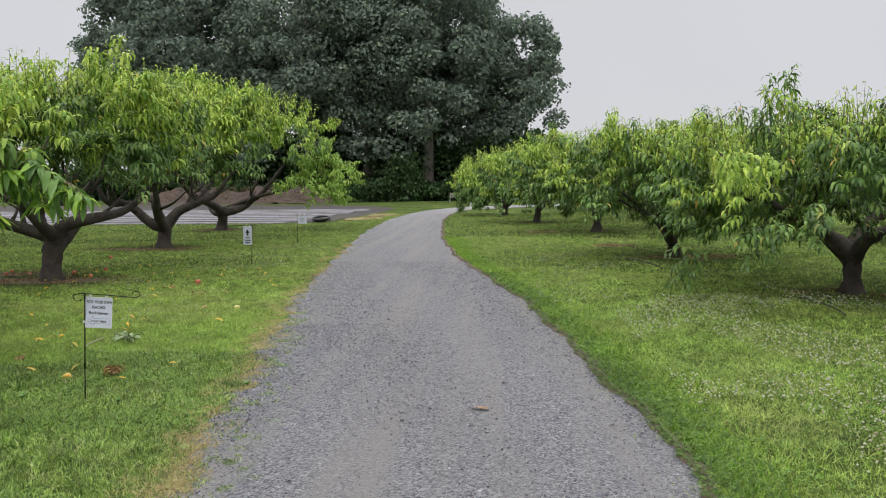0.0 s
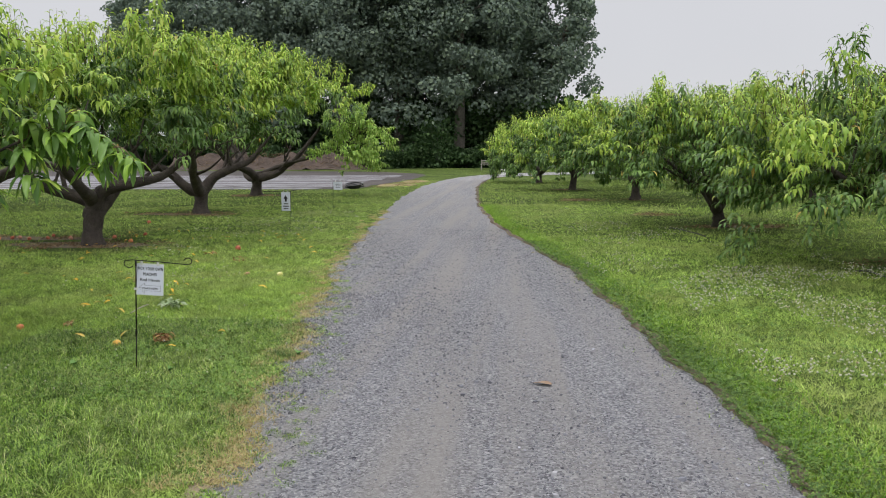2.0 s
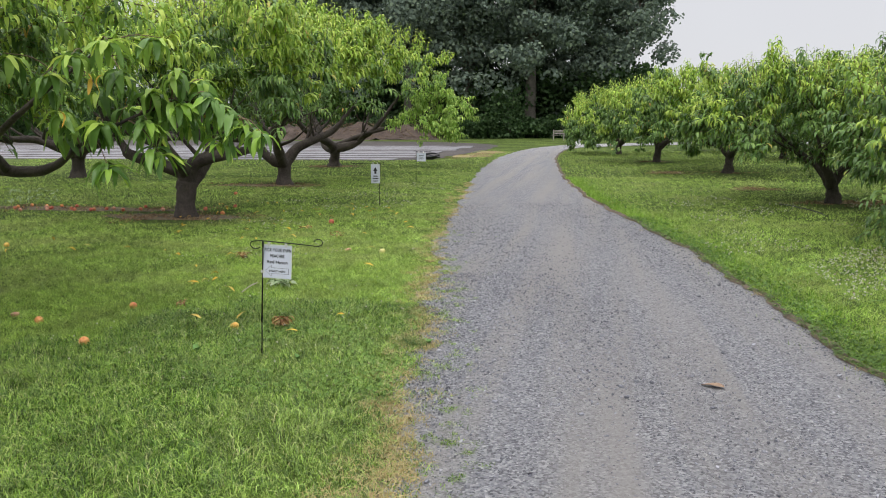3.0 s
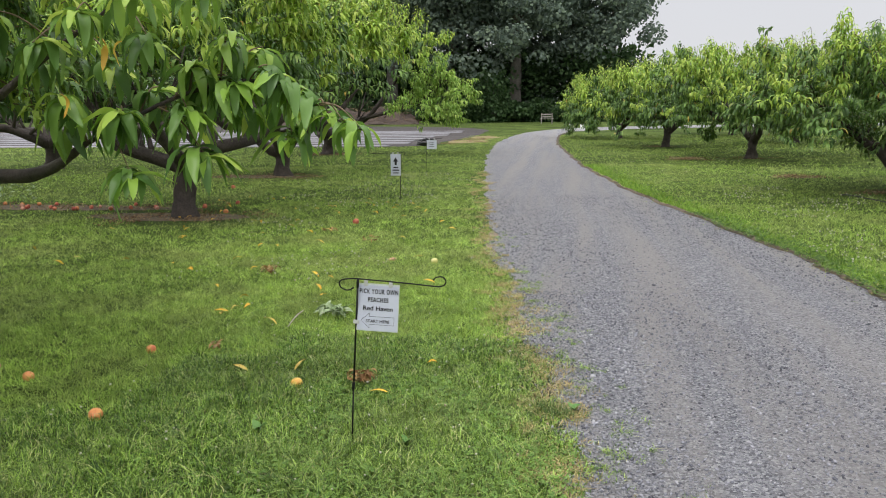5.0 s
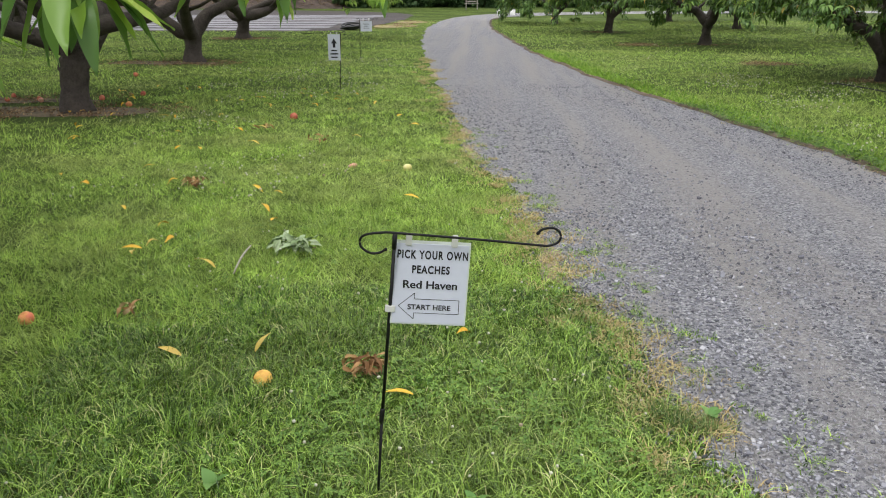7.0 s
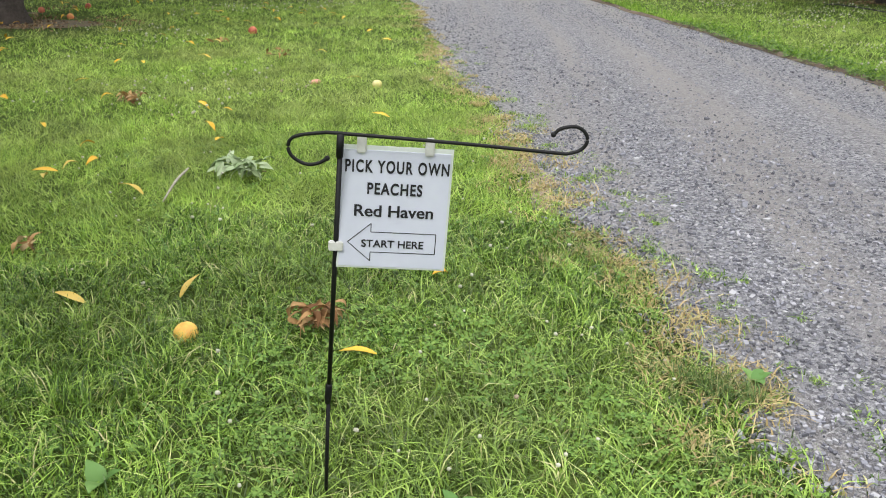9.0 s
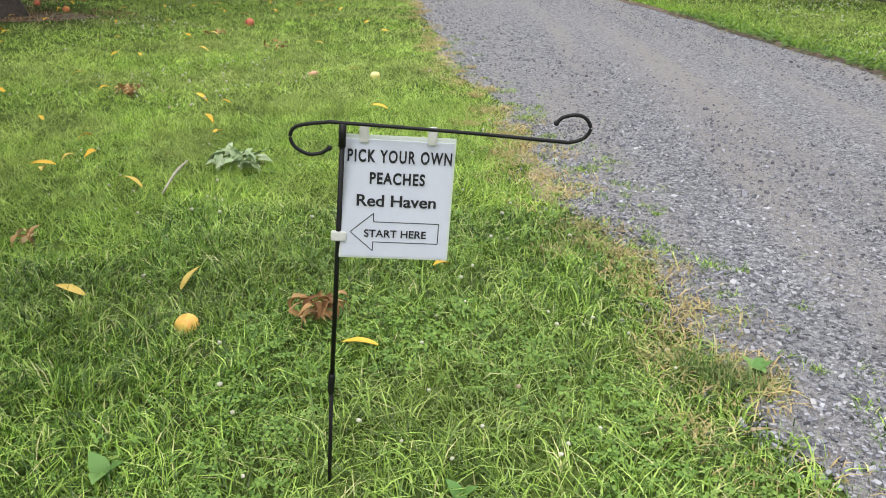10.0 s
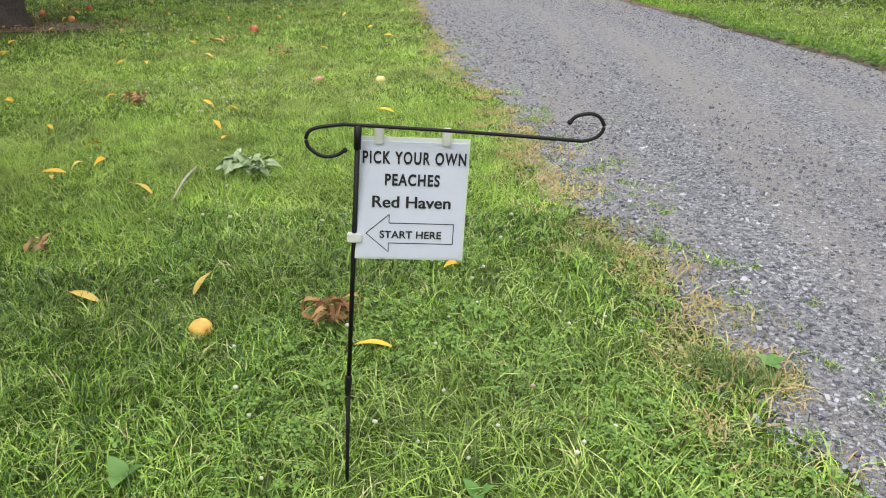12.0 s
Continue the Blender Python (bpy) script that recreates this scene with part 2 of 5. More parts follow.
def shoot_arrays(rng, base, d, length, n_leaf, leaf_len, fold):
    """Leafy shoots: returns the leaves and the thin stems."""
    n = len(base)
    s = (np.arange(n_leaf) + 0.6) / n_leaf
    az = np.arange(n_leaf) * 2.4
    ref = unit(np.cross(d, rng.normal(0, 1, (n, 3))))
    ref2 = np.cross(d, ref)
    sag = np.array([0, 0, -1.0])
    sagk = length * (0.35 * (1 - np.abs(d[:, 2])) ** 1.0)
    pos = base[:, None] + d[:, None] * (length[:, None] * s)[..., None] + sag * (sagk[:, None] * s * s)[..., None]
    a0 = rng.uniform(0, 6.28, n)[:, None] + az[None]
    open_ = np.radians(75 - 40 * s)[None] + rng.normal(0, 0.15, (n, n_leaf))
    rad = ref[:, None] * np.cos(a0)[..., None] + ref2[:, None] * np.sin(a0)[..., None]
    ld = unit(d[:, None] * np.cos(open_)[..., None] + rad * np.sin(open_)[..., None])
    ld[..., 2] = np.abs(ld[..., 2]) * 0.7 + 0.15
    ld = unit(ld)
    ll = leaf_len * rng.uniform(0.75, 1.2, (n, n_leaf)) * (1.0 - 0.4 * s ** 3)[None]
    dr = rng.uniform(1.5, 2.5, (n, n_leaf))
    lv = leaf_arrays(rng, pos.reshape(-1, 3), ld.reshape(-1, 3), ll.ravel(), ll.ravel() * rng.uniform(0.20, 0.27, n * n_leaf) * (1.15 if fold == "far" else 1.0), dr.ravel(), fold)
    e = base + d * length[:, None] + sag * sagk[:, None]
    mid = base + d * (length * 0.5)[:, None] + sag * (sagk * 0.25)[:, None]
    r = 0.004
    rows = []
    line = ((base, 1.3), (e, 0.4)) if fold == "far" else ((base, 1.3), (mid, 1.0), (e, 0.4))
    for c, k in line:
        for q in range(3):
            rows.append(c + (ref * math.cos(q * 2.1) + ref2 * math.sin(q * 2.1)) * r * k)
    sv = np.stack(rows, 1)
    loc = []
    for i in range(0, 3 * len(line) - 3, 3):
        for q in range(3):
            x, y = i + q, i + (q + 1) % 3
            loc += [(x, y, x + 3), (y, y + 3, x + 3)]
    stt = (np.arange(n) * 3 * len(line))[:, None, None] + np.array(loc)[None]
    return lv, (sv.reshape(-1, 3), stt.reshape(-1, 3))


def peach_tree(seed, label, group, R=2.4, top=3.4, low=1.15, n_shoots=620, trunk_r=0.17, trunk_h=0.6, fold=True, limbs=4, turn=0.0, leaf=0.17, airy=0.0, nl=15, pale=0.0, drop=None):
    """An open-headed peach tree: short trunk, spreading limbs, drooping leafy shoots."""
    rng = np.random.default_rng(seed)
    root = new("peach_tree")
    tagged(root, label, "tree", group)
    lean = rng.normal(0, 0.06, 2)
    tp = spline([(0, 0, -0.06), (lean[0] * 0.3, lean[1] * 0.3, trunk_h * 0.45), (lean[0], lean[1], trunk_h), (lean[0], lean[1], trunk_h + 0.12)], 4)
    tr = np.interp(tp[:, 2], [-0.06, 0.07, 0.2, trunk_h * 0.6, trunk_h, trunk_h + 0.12], [trunk_r * 1.5, trunk_r * 1.14, trunk_r * 0.92, trunk_r * 0.84, trunk_r * 1.02, trunk_r * 0.7])
    part("trunk", tri_mesh("trunk", *tube(tp, tr, 14, 0.11, rng)), M_BARK, root)
    ends = []
    for k in range(limbs):
        a = turn + k * 2 * math.pi / limbs + rng.uniform(-0.3, 0.3)
        o = np.array([math.cos(a), math.sin(a)])
        reach, pts = R * rng.uniform(0.62, 0.8), []
        zt = rng.uniform(1.55, 2.1) * top / 3.4
        for f, h in ((0.0, trunk_h - 0.08), (0.16, trunk_h + 0.2), (0.42, trunk_h + 0.5), (0.7, trunk_h + 0.8), (1.0, zt)):
            w = rng.normal(0, 0.11, 3) * (f > 0)
            pts.append((lean[0] + o[0] * reach * f + w[0], lean[1] + o[1] * reach * f + w[1], h + w[2]))
        line = spline(pts, 4)
        rad = 0.022 + trunk_r * 0.72 * (1 - np.linspace(0, 1, len(line))) ** 0.75
        pieces = [tube(line, rad, 9, 0.05, rng)]
        for q in range(5):
            i = int(len(line) * rng.uniform(0.3, 0.95))
            b = line[i]
            out = unit(np.array([o[0], o[1], 0]) * rng.uniform(-0.2, 0.9) + np.array([-o[1], o[0], 0]) * rng.normal(0, 0.9) + np.array([0, 0, rng.uniform(0.35, 1.2)]))
            ln = rng.uniform(0.8, 1.5)
            ln = min(ln, max(0.3, (top - 0.55 - b[2]) / max(0.2, out[2])))
            p2 = spline([b, b + out * ln * 0.5 + rng.normal(0, 0.07, 3), b + out * ln], 3)
            pieces.append(tube(p2, np.linspace(rad[i] * 0.42, 0.009, len(p2)), 6, 0.04, rng))
            ends.append(p2)
        ends.append(line[len(line) // 2:])
        part("limb", tri_mesh("limb", *joined(pieces)), M_BARK, root)
    # leafy shoots over the crown's shell, few inside
    m = n_shoots * 3
    th, rr = rng.uniform(0, 2 * math.pi, m), np.sqrt(rng.uniform(0.02, 1.0, m))
    lob = 1 + 0.16 * np.sin(th * 3 + seed) + 0.10 * np.sin(th * 5 + seed * 2.1) + 0.06 * np.sin(th * 9 + seed * 1.3)
    bump_h = 0.22 * np.sin(rr * 5 + th * 2 + seed) + 0.16 * np.sin(th * 7 + rr * 9)
    ztop = top - (top - low) * 0.30 * rr ** 4 + bump_h - 0.35
    zbot = low + 0.25 * np.sin(th * 4 + seed) + 0.25 * (1 - rr) * (1.6 + airy) + rng.normal(0, 0.1, m)
    if drop is not None:
        zbot -= 0.5 * np.exp(-((np.cos(th - drop) - 1) / 0.05) ** 2) * rr ** 2
    f = rng.beta(1.3, 0.85, m)
    z = zbot + (ztop - zbot) * f
    keep = (rng.random(m) < np.clip(0.15 + 1.0 * np.maximum(rr ** 2, (f - 0.35) * 1.5) - airy * 0.15, 0, 1)) & (ztop > zbot + 0.1)
    idx = np.flatnonzero(keep)[:n_shoots]
    # shoots gather in sprays, with gaps between
    heads = rng.integers(0, len(idx), max(20, int(n_shoots / 8.5)))
    of_head = rng.integers(0, len(heads), n_shoots)
    idx, mood = idx[heads[of_head]], rng.normal(0, 0.26, len(heads))[of_head]
    th, rr, z, f, lob = th[idx], rr[idx], z[idx], f[idx], lob[idx]
    base = np.stack([np.cos(th) * rr * R * lob, np.sin(th) * rr * R * lob, z], 1) + rng.normal(0, 0.125, (len(idx), 3))
    d = unit(np.stack([np.cos(th) * (rr + 0.15), np.sin(th) * (rr + 0.15), -0.35 + 1.5 * f ** 1.3], 1) + rng.normal(0, 0.35, (len(idx), 3)))
    # Low, inner sprays get the dark leaves, tops the bright: shade put in colour.
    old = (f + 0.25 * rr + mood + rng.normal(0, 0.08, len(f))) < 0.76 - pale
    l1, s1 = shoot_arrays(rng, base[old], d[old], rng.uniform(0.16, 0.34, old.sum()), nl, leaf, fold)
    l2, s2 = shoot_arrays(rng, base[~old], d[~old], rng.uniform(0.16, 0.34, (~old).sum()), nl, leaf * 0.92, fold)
    # upright whips along the top
    w = max(30, n_shoots // 9)
    th, rr = rng.uniform(0, 6.28, w), np.sqrt(rng.uniform(0, 0.9, w))
    wb = np.stack([np.cos(th) * rr * R, np.sin(th) * rr * R, top - 0.45 - (top - low) * 0.28 * rr ** 4], 1)
    wd = unit(np.stack([np.cos(th) * rr * 0.3, np.sin(th) * rr * 0.3, np.ones(w)], 1) + rng.normal(0, 0.13, (w, 3)))
    l3, s3 = shoot_arrays(rng, wb, wd, rng.uniform(0.35, 0.65, w), 13, leaf * 0.75, fold)
    # leaves along the inner branches
    br = np.concatenate(ends)
    br = br[br[:, 2] > low - 0.25]
    bi = rng.integers(0, len(br), int(n_shoots * max(0.10, 0.25 - 0.4 * airy)))
    bd = unit(rng.normal(0, 1, (len(bi), 3)) + np.array([0, 0, 0.2]))
    l4, s4 = shoot_arrays(rng, br[bi], bd, rng.uniform(0.2, 0.4, len(bi)), 8, leaf, fold)
    tagged(part("crown", tri_mesh("crown", *joined([l1, l4])), M_LEAF, root, "dark green drooping older leaves with crown shade painted in"), kind="stuff")
    tagged(part("new_growth", tri_mesh("new_growth", *joined([l2, l3])), M_YOUNG_LIT, root, "bright yellow-green young shoots with top light painted in"), kind="stuff")
    tagged(part("stemwork", tri_mesh("stemwork", *joined([s1, s2, s3, s4])), M_TWIG, root), kind="stuff")
    return root


# ---- ground ----
LEFT = [(0.1, -9), (-1.36, 3.2), (-1.48, 4.2), (-1.62, 5.1), (-1.72, 5.7), (-1.84, 6.4), (-2.12, 8.2), (-2.38, 9.6), (-2.65, 11.8), (-3.1, 16), (-3.75, 22), (-4.1, 26), (-4.5, 34), (-4.35, 41), (-3.9, 46), (-2.6, 51.5), (1.5, 56), (8, 59), (30, 62)]
RIGHT = [(2.5, -9), (1.44, 3.2), (1.38, 4.2), (1.25, 5.3), (1.1, 6.6), (0.85, 8.8), (0.68, 10), (0.33, 11.8), (-0.48, 15.8), (-1.2, 21.5), (-1.5, 25.5), (-2.0, 33), (-2.05, 38.5), (-1.95, 43), (-1.2, 47.5), (2.2, 51), (8, 53.5), (30, 56)]
LY, LX = np.array([p[1] for p in LEFT]), np.array([p[0] for p in LEFT])
RY, RX = np.array([p[1] for p in RIGHT]), np.array([p[0] for p in RIGHT])


def wob(y, seed):
    return 0.035 * np.sin(y * 2.3 + seed) + 0.03 * np.sin(y * 5.1 + seed * 2) + (0.02 * np.sin(y * 11.7 + seed) + 0.015 * np.sin(y * 23 + seed)) * np.clip((14 - y) / 6, 0.15, 1)


def road_depth(x, y):
    """How far a place lies inside the lane's edges; negative on the grass."""
    return np.minimum(x - np.interp(y, LY, LX) - wob(y, 1.0), np.interp(y, RY, RX) + wob(y, 4.0) * 0.7 - x)


def ground_material():
    m, n, l, b = node_mat("turf")
    big, mid, fine = noise_tex(n, l, 0.35, 4), noise_tex(n, l, 2.6, 5), noise_tex(n, l, 60, 4)
    add = n.new("ShaderNodeMath")
    add.operation = "ADD"
    l.new(big.outputs["Fac"], add.inputs[0])
    l.new(mid.outputs["Fac"], add.inputs[1])
    half = n.new("ShaderNodeMath")
    half.operation = "MULTIPLY"
    half.inputs[1].default_value = 0.5
    l.new(add.outputs[0], half.inputs[0])
    r = ramp(n, [(0.33, (0.035, 0.052, 0.016)), (0.5, (0.085, 0.128, 0.03)), (0.62, (0.165, 0.225, 0.055)), (0.74, (0.23, 0.225, 0.095))])
    l.new(half.outputs[0], r.inputs["Fac"])
    r2 = ramp(n, [(0.3, (0.45, 0.42, 0.4)), (0.6, (1, 1, 1))])
    l.new(fine.outputs["Fac"], r2.inputs["Fac"])
    mul = n.new("ShaderNodeMix")
    mul.data_type, mul.blend_type = "RGBA", "MULTIPLY"
    mul.inputs["Factor"].default_value = 1.0
    l.new(r.outputs["Color"], mul.inputs["A"])
    l.new(r2.outputs["Color"], mul.inputs["B"])
    l.new(mul.outputs["Result"], b.inputs["Base Color"])
    b.inputs["Roughness"].default_value = 0.95
    b.inputs["Specular IOR Level"].default_value = 0.1
    bp = n.new("ShaderNodeBump")
    bp.inputs["Strength"].default_value, bp.inputs["Distance"].default_value = 0.8, 0.03
    l.new(fine.outputs["Fac"], bp.inputs["Height"])
    l.new(bp.outputs["Normal"], b.inputs["Normal"])
    return m


def gravel_material():
    m, n, l, b = node_mat("gravel_bed")
    tc = n.new("ShaderNodeTexCoord")
    cells = []
    for s in (85, 190):
        v = n.new("ShaderNodeTexVoronoi")
        v.inputs["Scale"].default_value = s
        l.new(tc.outputs["Object"], v.inputs["Vector"])
        cells.append(v)
    sep = n.new("ShaderNodeSeparateColor")
    l.new(cells[0].outputs["Color"], sep.inputs[0])
    r = ramp(n, [(0.0, (0.11, 0.11, 0.125)), (0.35, (0.27, 0.27, 0.295)), (0.8, (0.41, 0.41, 0.435)), (1.0, (0.58, 0.575, 0.59))])
    l.new(sep.outputs[0], r.inputs["Fac"])
    # trodden wheel tracks: paler brown dust, in long soft streaks
    mp = n.new("ShaderNodeMapping")
    mp.inputs["Scale"].default_value = (2.2, 0.12, 1)
    mp.inputs["Rotation"].default_value = (0, 0, radians(-5))
    l.new(tc.outputs["Object"], mp.inputs["Vector"])
    tr = n.new("ShaderNodeTexNoise")
    tr.inputs["Scale"].default_value, tr.inputs["Detail"].default_value = 1.4, 6
    l.new(mp.outputs["Vector"], tr.inputs["Vector"])
    tf = ramp(n, [(0.42, (0, 0, 0)), (0.64, (0.72, 0.72, 0.72))])
    l.new(tr.outputs["Fac"], tf.inputs["Fac"])
    mix = n.new("ShaderNodeMix")
    mix.data_type = "RGBA"
    mix.inputs["B"].default_value = (0.40, 0.375, 0.355, 1)
    l.new(tf.outputs["Color"], mix.inputs["Factor"])
    l.new(r.outputs["Color"], mix.inputs["A"])
    l.new(mix.outputs["Result"], b.inputs["Base Color"])
    b.inputs["Roughness"].default_value = 0.9
    h = n.new("ShaderNodeMath")
    h.operation = "ADD"
    l.new(cells[0].outputs["Distance"], h.inputs[0])
    l.new(cells[1].outputs["Distance"], h.inputs[1])
    bp = n.new("ShaderNodeBump")
    bp.invert = True
    bp.inputs["Strength"].default_value, bp.inputs["Distance"].default_value = 1.0, 0.02
    l.new(h.outputs[0], bp.inputs["Height"])
    l.new(bp.outputs["Normal"], b.inputs["Normal"])
    return m


M_TURF, M_GRAVEL = ground_material(), gravel_material()


def grid_arrays(xs, ys, zf):
    X, Y = np.meshgrid(xs, ys)
    v = np.stack([X, Y, zf(X, Y)], -1).reshape(-1, 3)
    w = len(xs)
    i, j = np.meshgrid(np.arange(len(ys) - 1), np.arange(w - 1), indexing="ij")
    a = (i * w + j).ravel()
    return v, np.concatenate([np.stack([a, a + 1, a + w], 1), np.stack([a + 1, a + w + 1, a + w], 1)])


gx = np.concatenate([[-1500, -400, -120], np.arange(-60, 60.1, 2.0), [120, 400, 1500]])
gy = np.concatenate([[-400, -60], np.arange(-20, 90.1, 2.0), [140, 400, 2500]])
ground = part("ground", tri_mesh("ground", *grid_arrays(gx, gy, lambda x, y: np.zeros_like(x))), M_TURF)
tagged(ground, "mown green orchard grass reaching to the horizon", "ground", kind="structure")


def build_road():
    ys = np.arange(-8, 50, 0.12)
    lines = []
    nx = 14
    for y in ys:
        a, b = np.interp(y, LY, LX) + wob(y, 1.0), np.interp(y, RY, RX) + wob(y, 4.0) * 0.7
        f = np.linspace(0, 1, nx)
        x = a + (b - a) * f
        z = 0.003 + 0.025 * np.sin(f * math.pi) + 0.004 * np.sin(x * 3.1 + y) * np.sin(f * math.pi)
        lines.append(np.stack([x, np.full(nx, y), z], 1))
    tail_l, tail_r = spline([(np.interp(49.88, LY, LX), 49.88), (-1.4, 53), (3, 56.8), (10, 59.4), (30, 62)], 6), spline([(np.interp(49.88, RY, RX), 49.88), (2.8, 51.4), (8, 53.5), (16, 55), (30, 56)], 6)
    for a, b in zip(tail_l[1:], tail_r[1:]):
        f = np.linspace(0, 1, nx)[:, None]
        lines.append(np.concatenate([a + (b - a) * f, np.full((nx, 1), 0.012)], 1))
    v = np.concatenate(lines)
    i, j = np.meshgrid(np.arange(len(lines) - 1), np.arange(nx - 1), indexing="ij")
    a = (i * nx + j).ravel()
    t = np.concatenate([np.stack([a, a + 1, a + nx], 1), np.stack([a + 1, a + nx + 1, a + nx], 1)])
    return tagged(part("road", tri_mesh("road", v, t), M_GRAVEL), "grey crushed-stone farm lane with worn wheel tracks", "road", kind="structure")


road = build_road()


# ---- peach orchard ----
LEFT_ROW, RIGHT_ROW = "peach trees beside the lane with signs", "peach trees across the lane"
NEAR = "old peach tree with spreading dark limbs and drooping bright leaves"
tree_a = peach_tree(11, NEAR, LEFT_ROW, 2.6, 3.6, 1.8, 1150, 0.165, 0.55, False, 4, 0.2, 0.235, airy=0.8, nl=13)
tree_a.matrix_basis = pose(-7.17, 12.13, 0)
tree_b = peach_tree(12, NEAR, LEFT_ROW, 3.0, 4.3, 2.05, 1150, 0.18, 0.6, False, 4, 0.5, 0.245, airy=0.8, nl=13)
tree_b.matrix_basis = pose(-8.15, 18.9, 0)
tree_c = peach_tree(13, "tall spreading peach tree with dark forked trunk and pale outer branch", LEFT_ROW, 3.5, 5.0, 2.5, 1050, 0.2, 0.7, "far", 3, 0.1, 0.25, airy=0.8, nl=12)
tree_far = peach_tree(14, "spreading peach tree behind the first row", LEFT_ROW, 3.5, 4.6, 2.2, 800, 0.2, 0.7, "far", 4, 0.6, 0.25, airy=0.4, nl=12)
tree_far.matrix_basis = pose(-15.2, 20.6, 0, 0, 0, 30)
tree_c.matrix_basis = pose(-9.52, 26.92, 0)


def pale_branch():
    """A long outer limb of the third tree, its end full of pale new growth."""
    rng = np.random.default_rng(16)
    limb = spline([(0.15, 0, 0.75), (1.2, -0.1, 1.15), (2.4, -0.15, 1.45), (3.4, -0.1, 1.9), (4.1, -0.1, 2.4)], 5)
    pieces = [tube(limb, np.linspace(0.10, 0.015, len(limb)), 8, 0.05, rng)]
    heads = np.stack([rng.normal(3.65, 0.5, 48), rng.normal(-0.1, 0.6, 48), rng.normal(2.05, 0.5, 48)], 1)
    heads[:, 2] = np.clip(heads[:, 2], 1.25, 3.0) - 0.12 * np.abs(heads[:, 0] - 3.5)
    for h in heads[:20]:
        b = limb[int(rng.integers(10, len(limb)))]
        pieces.append(tube(spline([b, (b + h) / 2 + np.array([0, 0, 0.1]), h], 3), np.linspace(0.016, 0.005, 7), 5))
    base = heads[rng.integers(0, 48, 330)] + rng.normal(0, 0.12, (330, 3))
    d = unit(base - np.array([3.2, -0.1, 1.5]) + rng.normal(0, 0.4, base.shape) + np.array([0, 0, 0.5]))
    lv, st = shoot_arrays(rng, base, d, rng.uniform(0.16, 0.34, len(base)), 13, 0.20, "far")
    ob = part("limb", tri_mesh("limb", *joined(pieces)), M_BARK, tree_c, "long outer limb with pale leaves")
    tagged(part("new_growth", tri_mesh("new_growth", *lv), M_PALE, ob, "pale yellow-green leaves"), kind="stuff")
    tagged(part("stemwork", tri_mesh("stemwork", *st), M_TWIG, ob), kind="stuff")


M_PALE = leafy("pale_peach_leaves", [(0.0, (0.20, 0.36, 0.06)), (0.5, (0.33, 0.50, 0.10)), (1.0, (0.48, 0.62, 0.15))], 0.45, 0.35)
pale_branch()
tree_0 = peach_tree(15, "peach tree with low lichen-marked limbs over fallen fruit", LEFT_ROW, 2.5, 3.05, 1.75, 1150, 0.19, 0.6, True, 4, 2.2, 0.18, airy=0.2, nl=13)
tree_0.matrix_basis = pose(-6.8, 5.3, 0)
# Negative pale adds dark leaves to deepen the shaded lower crowns.
tree_1 = peach_tree(21, "dense rounded peach tree with leaves hanging near the grass", RIGHT_ROW, 2.6, 2.58, 0.85, 1650, 0.13, 0.5, False, 4, 0.6, 0.185, nl=13, drop=3.5, pale=-0.32)
tree_1.matrix_basis = pose(5.23, 10.56, 0)
tree_2 = peach_tree(22, "dense rounded peach tree with forked dark trunk", RIGHT_ROW, 2.4, 2.72, 1.05, 1450, 0.12, 0.45, False, 3, 0.0, 0.195, nl=13, pale=-0.26)
tree_2.matrix_basis = pose(3.99, 15.9, 0)
tree_3 = peach_tree(23, "dense rounded peach tree with bright leafy top", RIGHT_ROW, 2.6, 3.1, 0.85, 1050, 0.14, 0.6, "far", 4, 0.3, 0.24, nl=12, pale=-0.12)
tree_3.matrix_basis = pose(3.48, 24.6, 0)
tree_4 = peach_tree(24, "dense rounded peach tree with bright leafy top", RIGHT_ROW, 2.6, 3.1, 0.85, 1000, 0.14, 0.6, "far", 4, 0.8, 0.24, nl=12, pale=-0.12)
tree_4.matrix_basis = pose(1.9, 30.9, 0)
tree_5 = peach_tree(25, "dense low peach tree with leaves down to the grass", RIGHT_ROW, 2.5, 3.05, 0.5, 950, 0.14, 0.5, "far", 4, 0.5, 0.24, nl=12, pale=-0.12)
tree_5.matrix_basis = pose(0.7, 38, 0)
for x, y, r in ((11.2, 12.5, 40), (9.2, 26.0, 10), (7.06, 33.7, 200)):
    copy_thing(tree_3, pose(x, y, 0, 0, 0, r))
for x, y, r in ((10.2, 19.5, 120), (6.2, 41, 90)):
    copy_thing(tree_4, pose(x, y, 0, 0, 0, r))
for x, y, r in ((-13.8, 13.4, 140), (-17.5, 29, 250)):
    copy_thing(tree_far, pose(x, y, 0, 0, 0, r))


